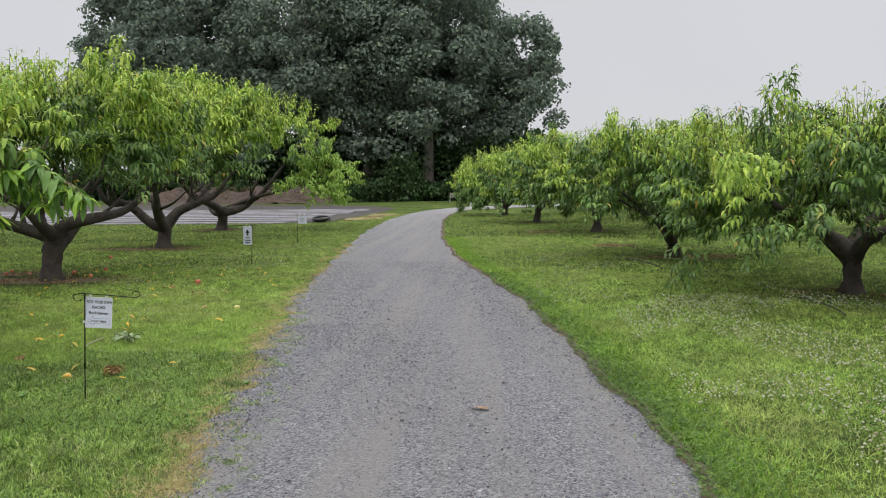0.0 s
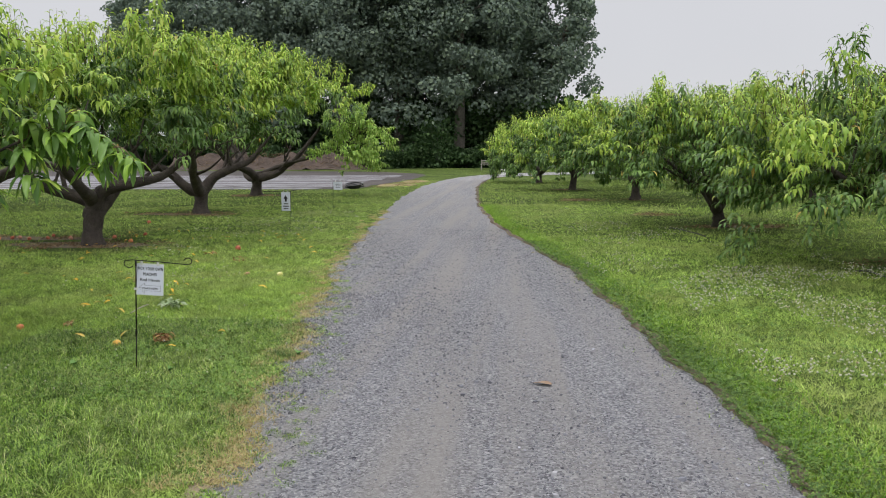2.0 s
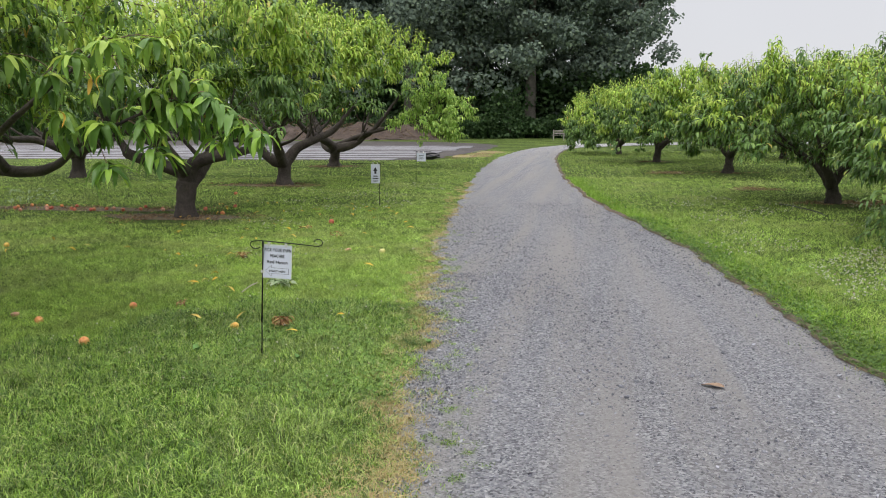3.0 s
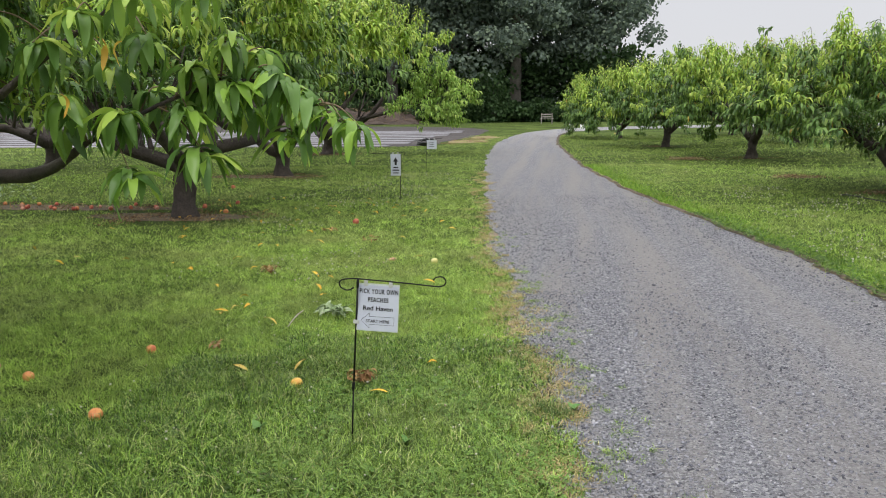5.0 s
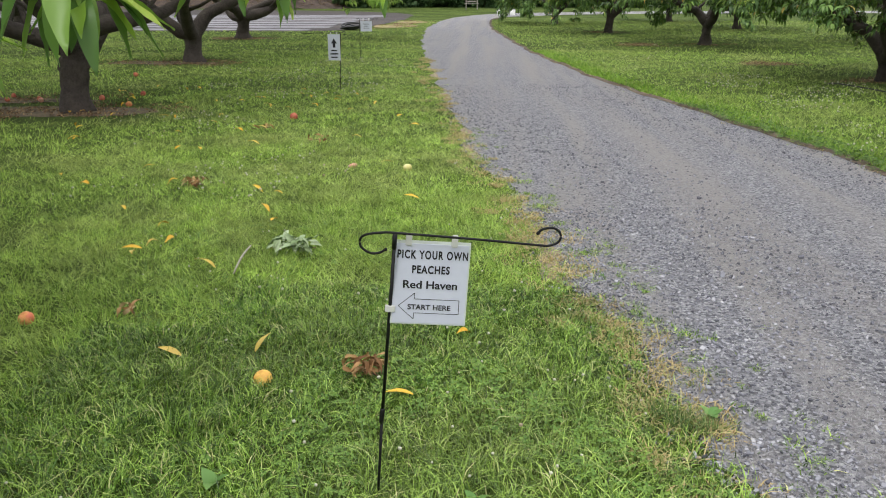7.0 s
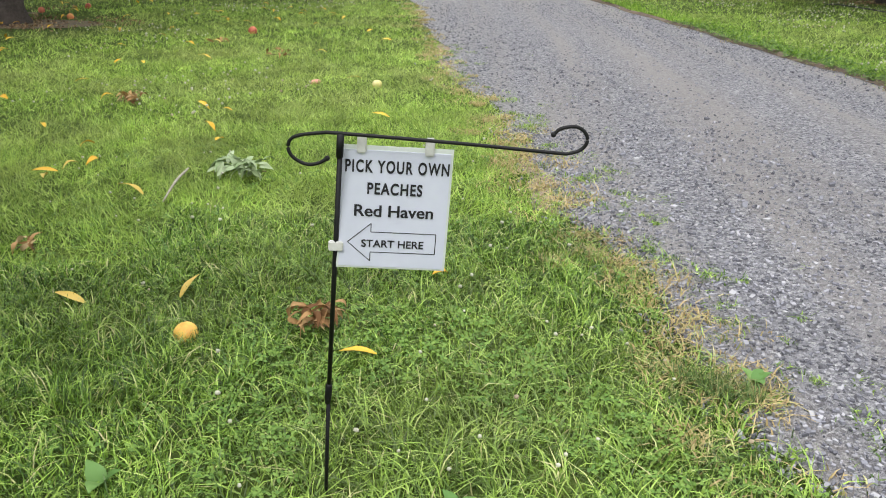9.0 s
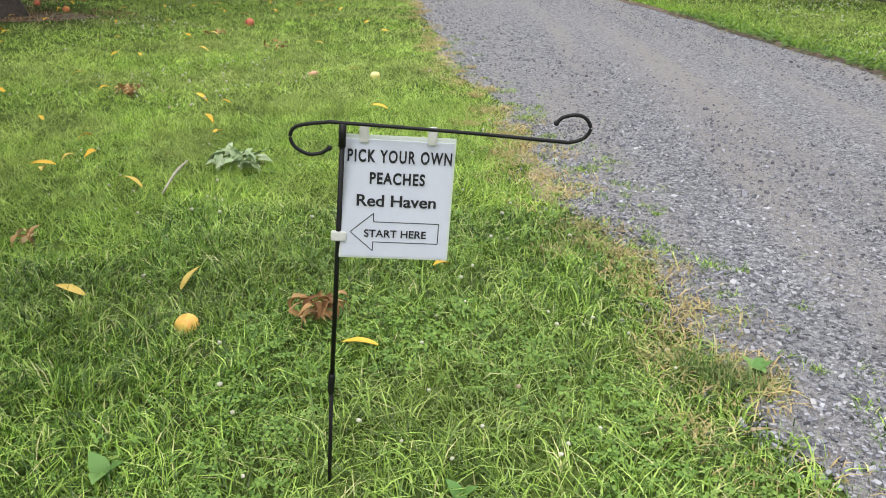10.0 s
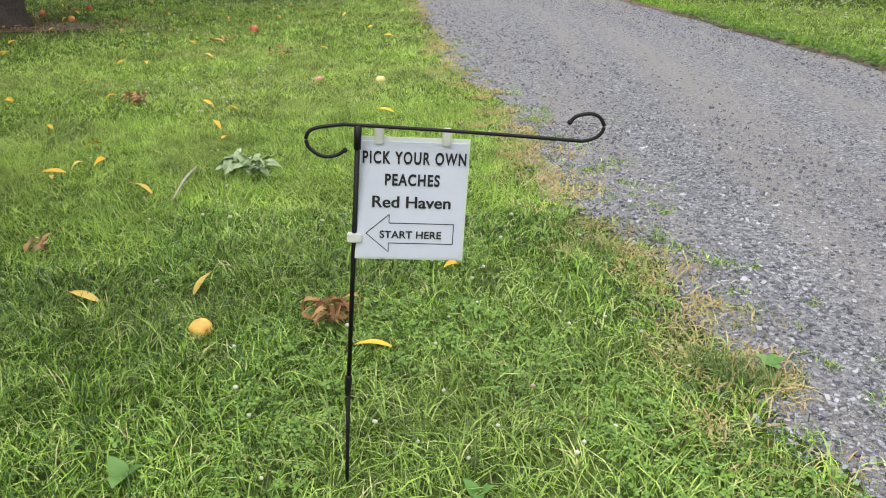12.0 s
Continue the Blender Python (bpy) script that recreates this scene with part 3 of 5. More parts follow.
# ---- woodland behind the field ----
def wood_tree(seed, height, spread, label, n_clump=20000, low=0.2):
    rng = np.random.default_rng(seed)
    root = tagged(new("woodland_tree"), label, "tree", "tall trees at the edge of the wood")
    tp = spline([(0, 0, -0.2), (rng.normal(0, 0.2), rng.normal(0, 0.2), height * 0.35), (rng.normal(0, 0.5), rng.normal(0, 0.5), height * 0.8)], 6)
    part("trunk", tri_mesh("trunk", *tube(tp, np.interp(tp[:, 2], [-0.2, 0.6, height * 0.8], [0.75, 0.5, 0.12]) * height / 22, 10, 0.05, rng)), M_WOODBARK, root)
    lobes = []
    for k in range(16):
        i = int(len(tp) * rng.uniform(0.3, 0.95))
        a = rng.uniform(0, 6.28)
        reach = spread * rng.uniform(0.5, 0.9) * (1.15 - tp[i][2] / height * 0.5)
        e = tp[i] + np.array([math.cos(a) * reach, math.sin(a) * reach, rng.uniform(0.5, 4)])
        line = spline([tp[i], (tp[i] + e) / 2 + np.array([0, 0, 0.8]), e], 3)
        part("limb", tri_mesh("limb", *tube(line, np.linspace(0.16, 0.04, len(line)) * height / 22, 6)), M_WOODBARK, root)
        lobes += [(*e, rng.uniform(1.0, 1.7)), (*((tp[i] + e) / 2), rng.uniform(1.0, 1.6))]
    for k in range(120):
        z = low * height + (1 - low) * height * rng.random() ** 0.85
        prof = spread * math.sqrt(max(0.06, 1 - ((z / height - 0.48) / 0.56) ** 2))
        a, q = rng.uniform(0, 6.28), prof * rng.uniform(0.6, 1) ** 0.6
        lobes.append((math.cos(a) * q, math.sin(a) * q, z, rng.uniform(0.7, 1.9)))
    c = np.array(lobes)
    c[:, 3] *= spread / 6.5
    share = c[:, 3] ** 2
    pick = rng.choice(len(c), n_clump, p=share / share.sum())
    out = unit(rng.normal(0, 1, (n_clump, 3)) + np.array([0, 0, 0.35]))
    ragged = np.where(rng.random(n_clump) < 0.12, rng.uniform(1.0, 1.35, n_clump), rng.uniform(0.78, 1.02, n_clump))
    p = c[pick, :3] + out * (c[pick, 3] * ragged)[:, None] * np.array([1, 1, 0.72])
    ok = p[:, 2] > 0.5
    p, out = p[ok], out[ok]
    face = unit(out + rng.normal(0, 0.6, p.shape))
    d = unit(np.cross(face, rng.normal(0, 1, p.shape)))
    d[:, 2] = -np.abs(d[:, 2])
    ln = rng.uniform(0.22, 0.5, len(p))
    side = unit(np.cross(d, face)) * (ln * 0.36)[:, None]
    mid = p + d * (ln * 0.5)[:, None] + face * (ln * 0.12)[:, None]
    v = np.stack([p, mid - side, mid + side, p + d * ln[:, None]], 1).reshape(-1, 3)
    t = ((np.arange(len(p)) * 4)[:, None, None] + np.array([(0, 2, 1), (1, 2, 3)])[None]).reshape(-1, 3)
    tagged(part("crown", tri_mesh("crown", v, t), M_WOODS_HAZE, root), kind="stuff")
    return root


BROADLEAF = "tall dark green broadleaf tree at the wood's edge"
w1 = wood_tree(31, 25, 7.0, BROADLEAF, 30000)
w1.matrix_basis = pose(-29, 76, 0)
w2 = wood_tree(32, 27, 7.5, BROADLEAF, 34000, 0.16)
w2.matrix_basis = pose(-18, 75, 0)
w3 = wood_tree(33, 26, 6.5, BROADLEAF, 32000, 0.2)
w3.matrix_basis = pose(-6.4, 76, 0)
w4 = wood_tree(34, 17.5, 4.6, "smaller open-crowned tree at the end of the wood", 14000, 0.1)
w4.matrix_basis = pose(2.6, 80, 0)
for src, x, y, r in ((w2, -24, 84, 60), (w3, -13, 85, 130), (w2, -6.5, 88, 200), (w3, -36, 80, 10), (w2, -12.5, 77, 80), (w4, -1.2, 80, 90)):
    copy_thing(src, pose(x, y, 0, 0, 0, r))


def shrub(seed, w, h, label, n=2200):
    rng = np.random.default_rng(seed)
    root = tagged(new("shrub"), label, "shrub", "undergrowth along the wood")
    stems = []
    for k in range(7):
        a = rng.uniform(0, 6.28)
        stems.append(tube(spline([(0, 0, -0.05), (math.cos(a) * w * 0.2, math.sin(a) * w * 0.2, h * 0.4), (math.cos(a) * w * 0.4, math.sin(a) * w * 0.4, h * 0.8)], 2), [0.04, 0.035, 0.03, 0.02, 0.01], 5))
    part("stems", tri_mesh("stems", *joined(stems)), M_WOODBARK, root)
    c = np.stack([rng.normal(0, w * 0.28, 26), rng.normal(0, w * 0.25, 26), rng.uniform(0.12, 0.85, 26) * h], 1)
    pick = rng.integers(0, 26, n)
    dirs = unit(rng.normal(0, 1, (n, 3)))
    p = c[pick] + dirs * (h * 0.22 * rng.uniform(0.4, 1, n))[:, None]
    p[:, 2] = np.maximum(p[:, 2], 0.05)
    ln = rng.uniform(0.16, 0.4, n)
    tagged(part("foliage", tri_mesh("foliage", *clump_arrays(rng, p, unit(dirs + rng.normal(0, 0.5, (n, 3))), ln, ln * 0.75)), M_SHRUB, root), kind="stuff")
    return root


shrubs = [shrub(41, 3.2, 1.5, "low leafy green shrub in the undergrowth"), shrub(42, 2.6, 2.2, "low leafy green shrub in the undergrowth"), shrub(43, 2.4, 4.6, "tall narrow vine-covered shrub", 2000)]
shrubs[0].matrix_basis = pose(-13.5, 69.5, 0)
shrubs[1].matrix_basis = pose(-10.8, 71.5, 0)
shrubs[2].matrix_basis = pose(-8.0, 71.8, 0)
rng = np.random.default_rng(44)
for k in range(26):
    x = -28 + k * 1.6
    copy_thing(shrubs[k % 2], pose(x + rng.normal(0, 0.4), 71.2 + rng.normal(0, 0.6) + (0.4 if x < -10 else 1.2), 0, 0, 0, rng.uniform(0, 360)))

for k in range(16):
    copy_thing(shrubs[2], pose(-31 + k * 2.3 + rng.normal(0, 0.5), 79 + rng.normal(0, 1.0), 0, 0, 0, rng.uniform(0, 360)) @ Matrix.Diagonal((1.7, 1.7, 1.5, 1)))

# Added shrub line far left, blocking the bright sky at the horizon.
for k in range(15):
    copy_thing(shrubs[k % 2], pose(-92 + k * 3.9 + rng.normal(0, 0.6), 92 + rng.normal(0, 1.0), 0, 0, 0, rng.uniform(0, 360)) @ Matrix.Diagonal((2.6, 2.0, 2.4, 1)))

# ---- field of plastic-covered beds ----
M_PLASTIC = surface("mulch_film", (0.17, 0.168, 0.182), (0.29, 0.285, 0.305), 0.8, 0.6, 0.5, 9, dist=0.03)
M_FIELD = surface("field_soil", (0.035, 0.031, 0.03), (0.085, 0.072, 0.07), 0.5, 0.95, 0.6, 8, dist=0.04)

M_PLASTIC.node_tree.nodes["Principled BSDF"].inputs["Specular IOR Level"].default_value = 0.2


def patch(name, outline, z, mat, label, seed, wobble=0.3):
    """A flat ragged-edged patch of ground."""
    rng = np.random.default_rng(seed)
    line = spline(list(outline) + [outline[0]], 8)[:-1]
    line = line + rng.normal(0, wobble * 0.4, line.shape)
    mid = line.mean(0)
    n = len(line)
    v = [np.append(mid, z)] + [np.append(p, z) for p in line]
    t = [(0, i + 1, (i + 1) % n + 1) for i in range(n)]
    return tagged(part(name, tri_mesh(name, v, t), mat), label, "soil", kind="structure")


patch("field", [(-70, 31.5), (-40, 31.5), (-20, 31.4), (-8.5, 31.4), (-6.9, 36), (-6.2, 44), (-7.5, 54), (-16, 61), (-40, 66), (-70, 66)], 0.006, M_FIELD, "bare grey-brown field soil between covered beds", 5, 0.2)


def mulch_bed(x0, x1, seed):
    rng = np.random.default_rng(seed)
    xs = np.arange(x0, x1 + 0.1, 0.6)
    prof = [(-0.5, 0.0), (-0.44, 0.012), (-0.3, 0.02), (0.3, 0.02), (0.44, 0.012), (0.5, 0.0)]
    v, t = [], []
    for x in xs:
        for y, z in prof:
            v.append((x, y + rng.normal(0, 0.035), z + (rng.normal(0, 0.004) if z else 0)))
    m = len(prof)
    for i in range(len(xs) - 1):
        for j in range(m - 1):
            a = i * m + j
            t += [(a, a + m, a + 1), (a + 1, a + m, a + m + 1)]
    for i in (0, len(xs) - 1):
        t += [(i * m, i * m + j, i * m + j + 1) for j in range(1, m - 1)]
    return tri_mesh("mulch_bed", v, t)


for k in range(9):
    y = 32.3 + k * 2.1
    tagged(part("mulch_bed", mulch_bed(-62 + k, -8.3 + 0.11 * k, 60 + k), M_PLASTIC, None, place=pose(0, y, 0.004)), "long raised bed under pale grey plastic mulch film", "plant bed", "plastic-covered beds")


# ---- flag stand with the notice ----
M_PAPER = surface("white_paper", (0.535, 0.56, 0.66), (0.58, 0.605, 0.705), 6, 0.35, 0.02)
M_INK = surface("black_ink", (0.006, 0.006, 0.008), (0.015, 0.015, 0.018), 40, 0.8, 0)
M_CLIP = surface("clear_plastic_clip", (0.50, 0.51, 0.48), (0.62, 0.62, 0.59), 20, 0.2, 0.05)


def bent_rod(points, r, k=6, sides=10):
    return tri_mesh("rod", *tube(spline(points, k), [r] * ((len(points) - 1) * k + 1), sides))


def box_bm(x0, x1, y0, y1, z0, z1, bevel=0.0):
    bm = bmesh.new()
    bmesh.ops.create_cube(bm, size=1)
    for v in bm.verts:
        v.co = ((x0 + x1) / 2 + v.co.x * (x1 - x0), (y0 + y1) / 2 + v.co.y * (y1 - y0), (z0 + z1) / 2 + v.co.z * (z1 - z0))
    if bevel:
        bmesh.ops.bevel(bm, geom=bm.edges[:], offset=bevel, segments=2, affect="EDGES")
    return bm


def lettering(text, size, x, z, parent, name="lettering", stretch=1.0, bold=0.0, y=-0.0025, width=None, spaced=1.0):
    cu = bpy.data.curves.new(name, "FONT")
    cu.body, cu.size, cu.align_x, cu.extrude, cu.offset = text, size, "CENTER", 0.0002, bold
    cu.space_character = spaced
    tmp = new(name, cu)
    bpy.context.view_layer.update()
    me = bpy.data.meshes.new_from_object(tmp.evaluated_get(bpy.context.evaluated_depsgraph_get()))
    bpy.data.objects.remove(tmp)
    me.materials.clear()
    w = max(v.co.x for v in me.vertices) - min(v.co.x for v in me.vertices)
    sx = (width / w) if width else stretch
    ob = part(name, me, M_INK, parent)
    ob.matrix_basis = pose(x, y, z, 90, 0, 0) @ Matrix.Diagonal((sx, 1, 1, 1))
    return ob


stand = tagged(new("garden_flag_stand"), "black steel garden flag stand with scrolled arm pushed into grass", "sign stand")
stand.matrix_basis = pose(-2.653, 4.89, 0)
# the pole leans a little towards the lane and towards the viewer
TOPX, TOPY = 0.079, -0.072
part("upper_pole", tri_mesh("upper_pole", *tube([(0.03, -0.026, 0.29), (TOPX, TOPY, 0.803)], [0.0045, 0.0045], 10)), M_BLACK, stand)
part("lower_pole", tri_mesh("lower_pole", *tube([(0, 0, -0.1), (0.03, -0.026, 0.30)], [0.004, 0.004], 10)), M_BLACK, stand)
part("joint_sleeve", tri_mesh("joint_sleeve", *tube([(0.025, -0.022, 0.25), (0.0262, -0.023, 0.262), (0.03, -0.0263, 0.292), (0.0305, -0.0266, 0.297)], [0.0055, 0.0068, 0.0068, 0.0052], 10)), M_BLACK, stand)
part("top_sleeve", tri_mesh("top_sleeve", *tube([(TOPX - 0.004, TOPY + 0.0035, 0.765), (TOPX, TOPY, 0.806)], [0.0062, 0.0062], 10)), M_BLACK, stand)
arm = [(-0.024, 0.0, 0.764), (-0.040, 0.0, 0.755), (-0.062, 0.0, 0.754), (-0.083, 0.0, 0.768), (-0.087, 0.0, 0.787), (-0.073, 0.0, 0.801), (-0.03, 0, 0.807), (0.0, 0, 0.8065), (0.2, 0.003, 0.792), (0.348, 0.005, 0.779), (0.373, 0.005, 0.778), (0.394, 0.006, 0.785), (0.403, 0.006, 0.800), (0.396, 0.006, 0.816), (0.380, 0.006, 0.823), (0.358, 0.006, 0.819), (0.347, 0.006, 0.809)]
arm_ob = part("scroll_arm", bent_rod([(TOPX + x, TOPY + y, z) for x, y, z in arm], 0.0031), M_BLACK, stand)

for x, z in ((-0.024, 0.764), (0.347, 0.809)):
    bm = bmesh.new()
    bmesh.ops.create_uvsphere(bm, u_segments=10, v_segments=8, radius=0.0046)
    part("end_knob", bm, M_BLACK, arm_ob, place=pose(TOPX + x, TOPY + (0.006 if x > 0 else 0), z))

notice = tagged(new("notice"), "laminated white pick-your-own notice with black lettering and arrow", "sign")
notice.matrix_basis = pose(-2.5765, 4.8365, 0.781, 0, 3.6, 5)
W, Hh = 0.185, 0.218
M_LAM = surface("laminate_edge", (0.55, 0.60, 0.56), (0.66, 0.70, 0.66), 15, 0.2, 0.02)
part("laminate", box_bm(-0.004, W + 0.004, 0.0, 0.0012, -Hh - 0.004, 0.003, 0.0004), M_LAM, notice, "clear laminate border")
sheet = part("paper", box_bm(0, W, -0.0014, 0.0006, -Hh, -0.005), M_PAPER, notice)
lettering("PICK YOUR OWN", 0.0300, W / 2 + 0.003, -0.043, sheet, width=0.176, bold=0.0008, spaced=1.22)
lettering("PEACHES", 0.0285, W / 2, -0.0815, sheet, width=0.094, bold=0.0008, spaced=1.15)
lettering("Red Haven", 0.0300, W / 2, -0.1225, sheet, bold=0.0003, width=0.136)
lettering("Red Haven", 0.0300, W / 2 + 0.0007, -0.1225, sheet, bold=0.0003, width=0.136, y=-0.0023)
lettering("START HERE", 0.0195, W / 2 + 0.001, -0.180, sheet, bold=0.0003, width=0.109)
for name, pts in (("arrow_outline", [(0.015, -0.172), (0.055, -0.136), (0.055, -0.152), (0.169, -0.152), (0.169, -0.190), (0.055, -0.190), (0.055, -0.207), (0.015, -0.172)]),):
    segs = []
    for (x0, z0), (x1, z1) in zip(pts, pts[1:]):
        segs.append(tube([(x0, -0.0016, z0), (x1, -0.0016, z1)], [0.00075, 0.00075], 4))
    part(name, tri_mesh(name, *joined(segs)), M_INK, sheet)
for x in (0.034, 0.148):
    part("clip", box_bm(x - 0.008, x + 0.008, -0.006, 0.004, -0.010, 0.021, 0.002), M_CLIP, notice, "clear plastic clip over the arm")
part("clip", box_bm(-0.018, 0.008, -0.006, 0.004, -0.19, -0.172, 0.002), M_CLIP, notice, "clear plastic clip round the pole")


# ---- low branch reaching out over the notice ----
def drooping_leaf(k, young):
    """A long folded leaf that arches up and hangs over."""
    ln = (0.14 if young else 0.17) + 0.012 * k
    bend = (1.75, 2.05, 1.9, 2.2, 1.6)[k] * (0.9 if young else 1.0)
    wide = 0.215 + 0.012 * (k % 3)
    c, rows = np.array([0.0, 0, 0]), []
    for q in range(10):
        u = q / 9
        a = -bend * min(1.0, u * 1.7) ** 0.8
        if q:
            c = c + np.array([math.cos(a), 0.06 * math.sin(k + u * 2), math.sin(a)]) * ln / 9
        up = np.array([-math.sin(a), 0, math.cos(a)])
        w = ln * wide * 0.5 * math.sin(math.pi * min(1.0, 0.05 + 0.95 * u) ** 0.8) ** 0.8 + 0.0004
        wave = 0.003 * math.sin(u * 13 + k * 1.7)
        rows += [c + np.array([0, -w, 0]) + up * (w * 0.42 + wave), c, c + np.array([0, w, 0]) + up * (w * 0.42 - wave)]
    t = []
    for q in range(9):
        for e in (0, 1):
            o = q * 3 + e
            t += [(o, o + 1, o + 3), (o + 1, o + 4, o + 3)]
    return tri_mesh("leaf", rows, t)


def low_branch():
    rng = np.random.default_rng(77)
    line = spline([(-0.6, -0.1, 0.5), (-0.35, 0.25, 0.98), (0.4, 0.55, 1.18), (1.1, 0.45, 1.17), (1.75, -0.05, 1.25), (2.3, -0.5, 1.42)], 6)
    pieces = [tube(line, 0.012 + 0.075 * (1 - np.linspace(0, 1, len(line))) ** 0.8, 12, 0.07, rng)]
    fork = spline([line[16], (1.2, 0.0, 1.42), (1.9, -0.35, 1.75), (2.5, -0.5, 2.05)], 5)
    pieces.append(tube(fork, np.linspace(0.04, 0.007, len(fork)), 8, 0.06, rng))
    outer = spline([line[-1], (2.75, -0.5, 1.62), (3.1, -0.45, 1.70), (3.36, -0.42, 1.60), (3.55, -0.50, 1.505), (3.66, -0.57, 1.475)], 5)
    pieces.append(tube(outer, np.linspace(0.012, 0.0025, len(outer)), 7))
    nodes = np.concatenate([line[22:], fork[6:], outer[:17]])
    # shoot tips: place, leaves, how far the leaves spread up the shoot
    tips = [((2.62, -0.68, 1.31), 13), ((2.92, -0.55, 1.39), 14), ((2.86, -0.57, 1.585), 14), ((2.60, -0.68, 1.605), 15), ((2.52, -0.60, 1.55), 12), ((3.06, -0.48, 1.685), 14), ((2.97, -0.42, 1.64), 13), ((3.24, -0.42, 1.735), 13), ((3.31, -0.42, 1.66), 10), ((3.38, -0.40, 1.60), 10), ((3.28, -0.40, 1.42), 12), ((3.48, -0.46, 1.54), 7), ((3.57, -0.51, 1.50), 6), ((3.66, -0.57, 1.48), 6),
            ((2.75, -0.3, 1.52), 12), ((3.02, -0.2, 1.56), 12), ((3.16, -0.15, 1.58), 11), ((2.45, -0.45, 1.76), 12), ((2.72, -0.6, 1.86), 13), ((2.9, -0.5, 1.80), 12), ((3.05, -0.5, 1.93), 13), ((2.35, -0.75, 1.66), 13), ((2.28, -0.8, 1.86), 12), ((2.15, -0.5, 1.56), 11), ((3.12, -0.3, 1.86), 12), ((2.5, -0.8, 1.99), 12), ((2.76, -0.8, 2.07), 12), ((3.0, -0.6, 2.1), 12), ((2.1, -0.9, 2.0), 12), ((2.62, -0.35, 1.68), 12), ((2.83, -0.3, 1.72), 12), ((2.0, -0.3, 1.8), 12)]
    old = [drooping_leaf(k, False) for k in range(5)]
    young = [drooping_leaf(k, True) for k in range(5)]
    for me in old:
        me.materials.append(M_NEARLEAF)
    for me in young:
        me.materials.append(M_TIPLEAF)
    limb = part("limb", tri_mesh("limb", *joined(pieces)), M_BARK, tree_0, "long low limb with peeling bark", place=pose(0.6, 0.1, 0))
    twigs, back, back_new = [], [], []
    for m, (w, n) in enumerate(tips):
        w, n = np.array(w) - np.array([0, 0, 0.035 if m < 4 else 0.0]), n + (4 if m < 7 else 2)
        b = nodes[np.argmin(np.linalg.norm(nodes - w + np.array([0.12, 0, 0.02]), axis=1))]
        g = spline([b, (b + w) / 2 + np.array([0, 0, 0.05]), w], 5)
        twigs.append(tube(g, np.linspace(0.0055, 0.0022, len(g)), 6))
        tan = unit(g[-1] - g[-3])
        a0 = rng.uniform(0, 6.28)
        for q in range(n):
            f = q / n
            a = a0 + q * 2.4 + rng.normal(0, 0.2)
            p = w - tan * 0.09 * (1 - f) ** 1.1 - np.array([0, 0, 0.025])
            new_leaf = f > 0.62
            pitch = rng.uniform(15, 40) + (25 * f if new_leaf else 0)
            kind = (young if new_leaf else old)[rng.integers(0, 5)]
            k = rng.uniform(0.95, 1.25)
            place = pose(*p, rng.normal(0, 14), -pitch, math.degrees(a)) @ Matrix.Diagonal((k, k, k, 1))
            if m < 14:
                part("leaf", kind, M_NEARLEAF, limb, place=place)
                continue
            pts = [place @ v.co for v in kind.vertices]
            (back_new if new_leaf else back).append((np.array(pts), np.array([f.vertices[:] for f in kind.polygons])))
    tagged(part("inner_leaves", tri_mesh("inner_leaves", *joined(back)), M_INNER, limb, "dark green older leaves"), kind="stuff")
    tagged(part("inner_growth", tri_mesh("inner_growth", *joined(back_new)), M_YOUNG_LIT, limb, "bright young leaves"), kind="stuff")
    tagged(part("stemwork", tri_mesh("stemwork", *joined(twigs)), M_TWIG, limb), kind="stuff")
    for x, y, z, r in ((2.55, -0.75, 1.88, 20), (2.6, -0.78, 1.84, 110), (2.42, -0.85, 1.64, 60), (2.66, -0.74, 1.86, 200)):
        part("leaf", old[2].copy(), M_NEARLEAF, limb, "yellowed orange leaf", place=pose(x, y, z, 10, -5, r) @ Matrix.Diagonal((0.62, 0.62, 0.62, 1))).data.materials[0] = M_YELLOWING


M_INNER = leafy("inner_peach_leaves", [(0.0, (0.085, 0.17, 0.04)), (0.6, (0.16, 0.29, 0.055)), (1.0, (0.27, 0.42, 0.07))], 0.36, 0.34)
M_TIPLEAF = leafy("tip_peach_leaves", [(0.0, (0.20, 0.36, 0.05)), (0.6, (0.34, 0.52, 0.08)), (1.0, (0.48, 0.62, 0.12))], 0.36, 0.38, by_object=True)
M_YELLOWING = leafy("yellowing_peach_leaves", [(0.0, (0.70, 0.36, 0.06)), (1.0, (0.72, 0.50, 0.10))], 0.5, 0.3, by_object=True)
M_NEARLEAF = leafy("hanging_peach_leaves", [(0.0, (0.085, 0.175, 0.04)), (0.6, (0.15, 0.275, 0.055)), (1.0, (0.25, 0.40, 0.07))], 0.36, 0.34, by_object=True)
low_branch()

# ---- gravel stones ----
M_STONE = leafy("crushed_stone", [(0.0, (0.085, 0.085, 0.10)), (0.4, (0.19, 0.195, 0.22)), (0.85, (0.30, 0.30, 0.325)), (1.0, (0.36, 0.36, 0.37))], 0.9, 0.0)


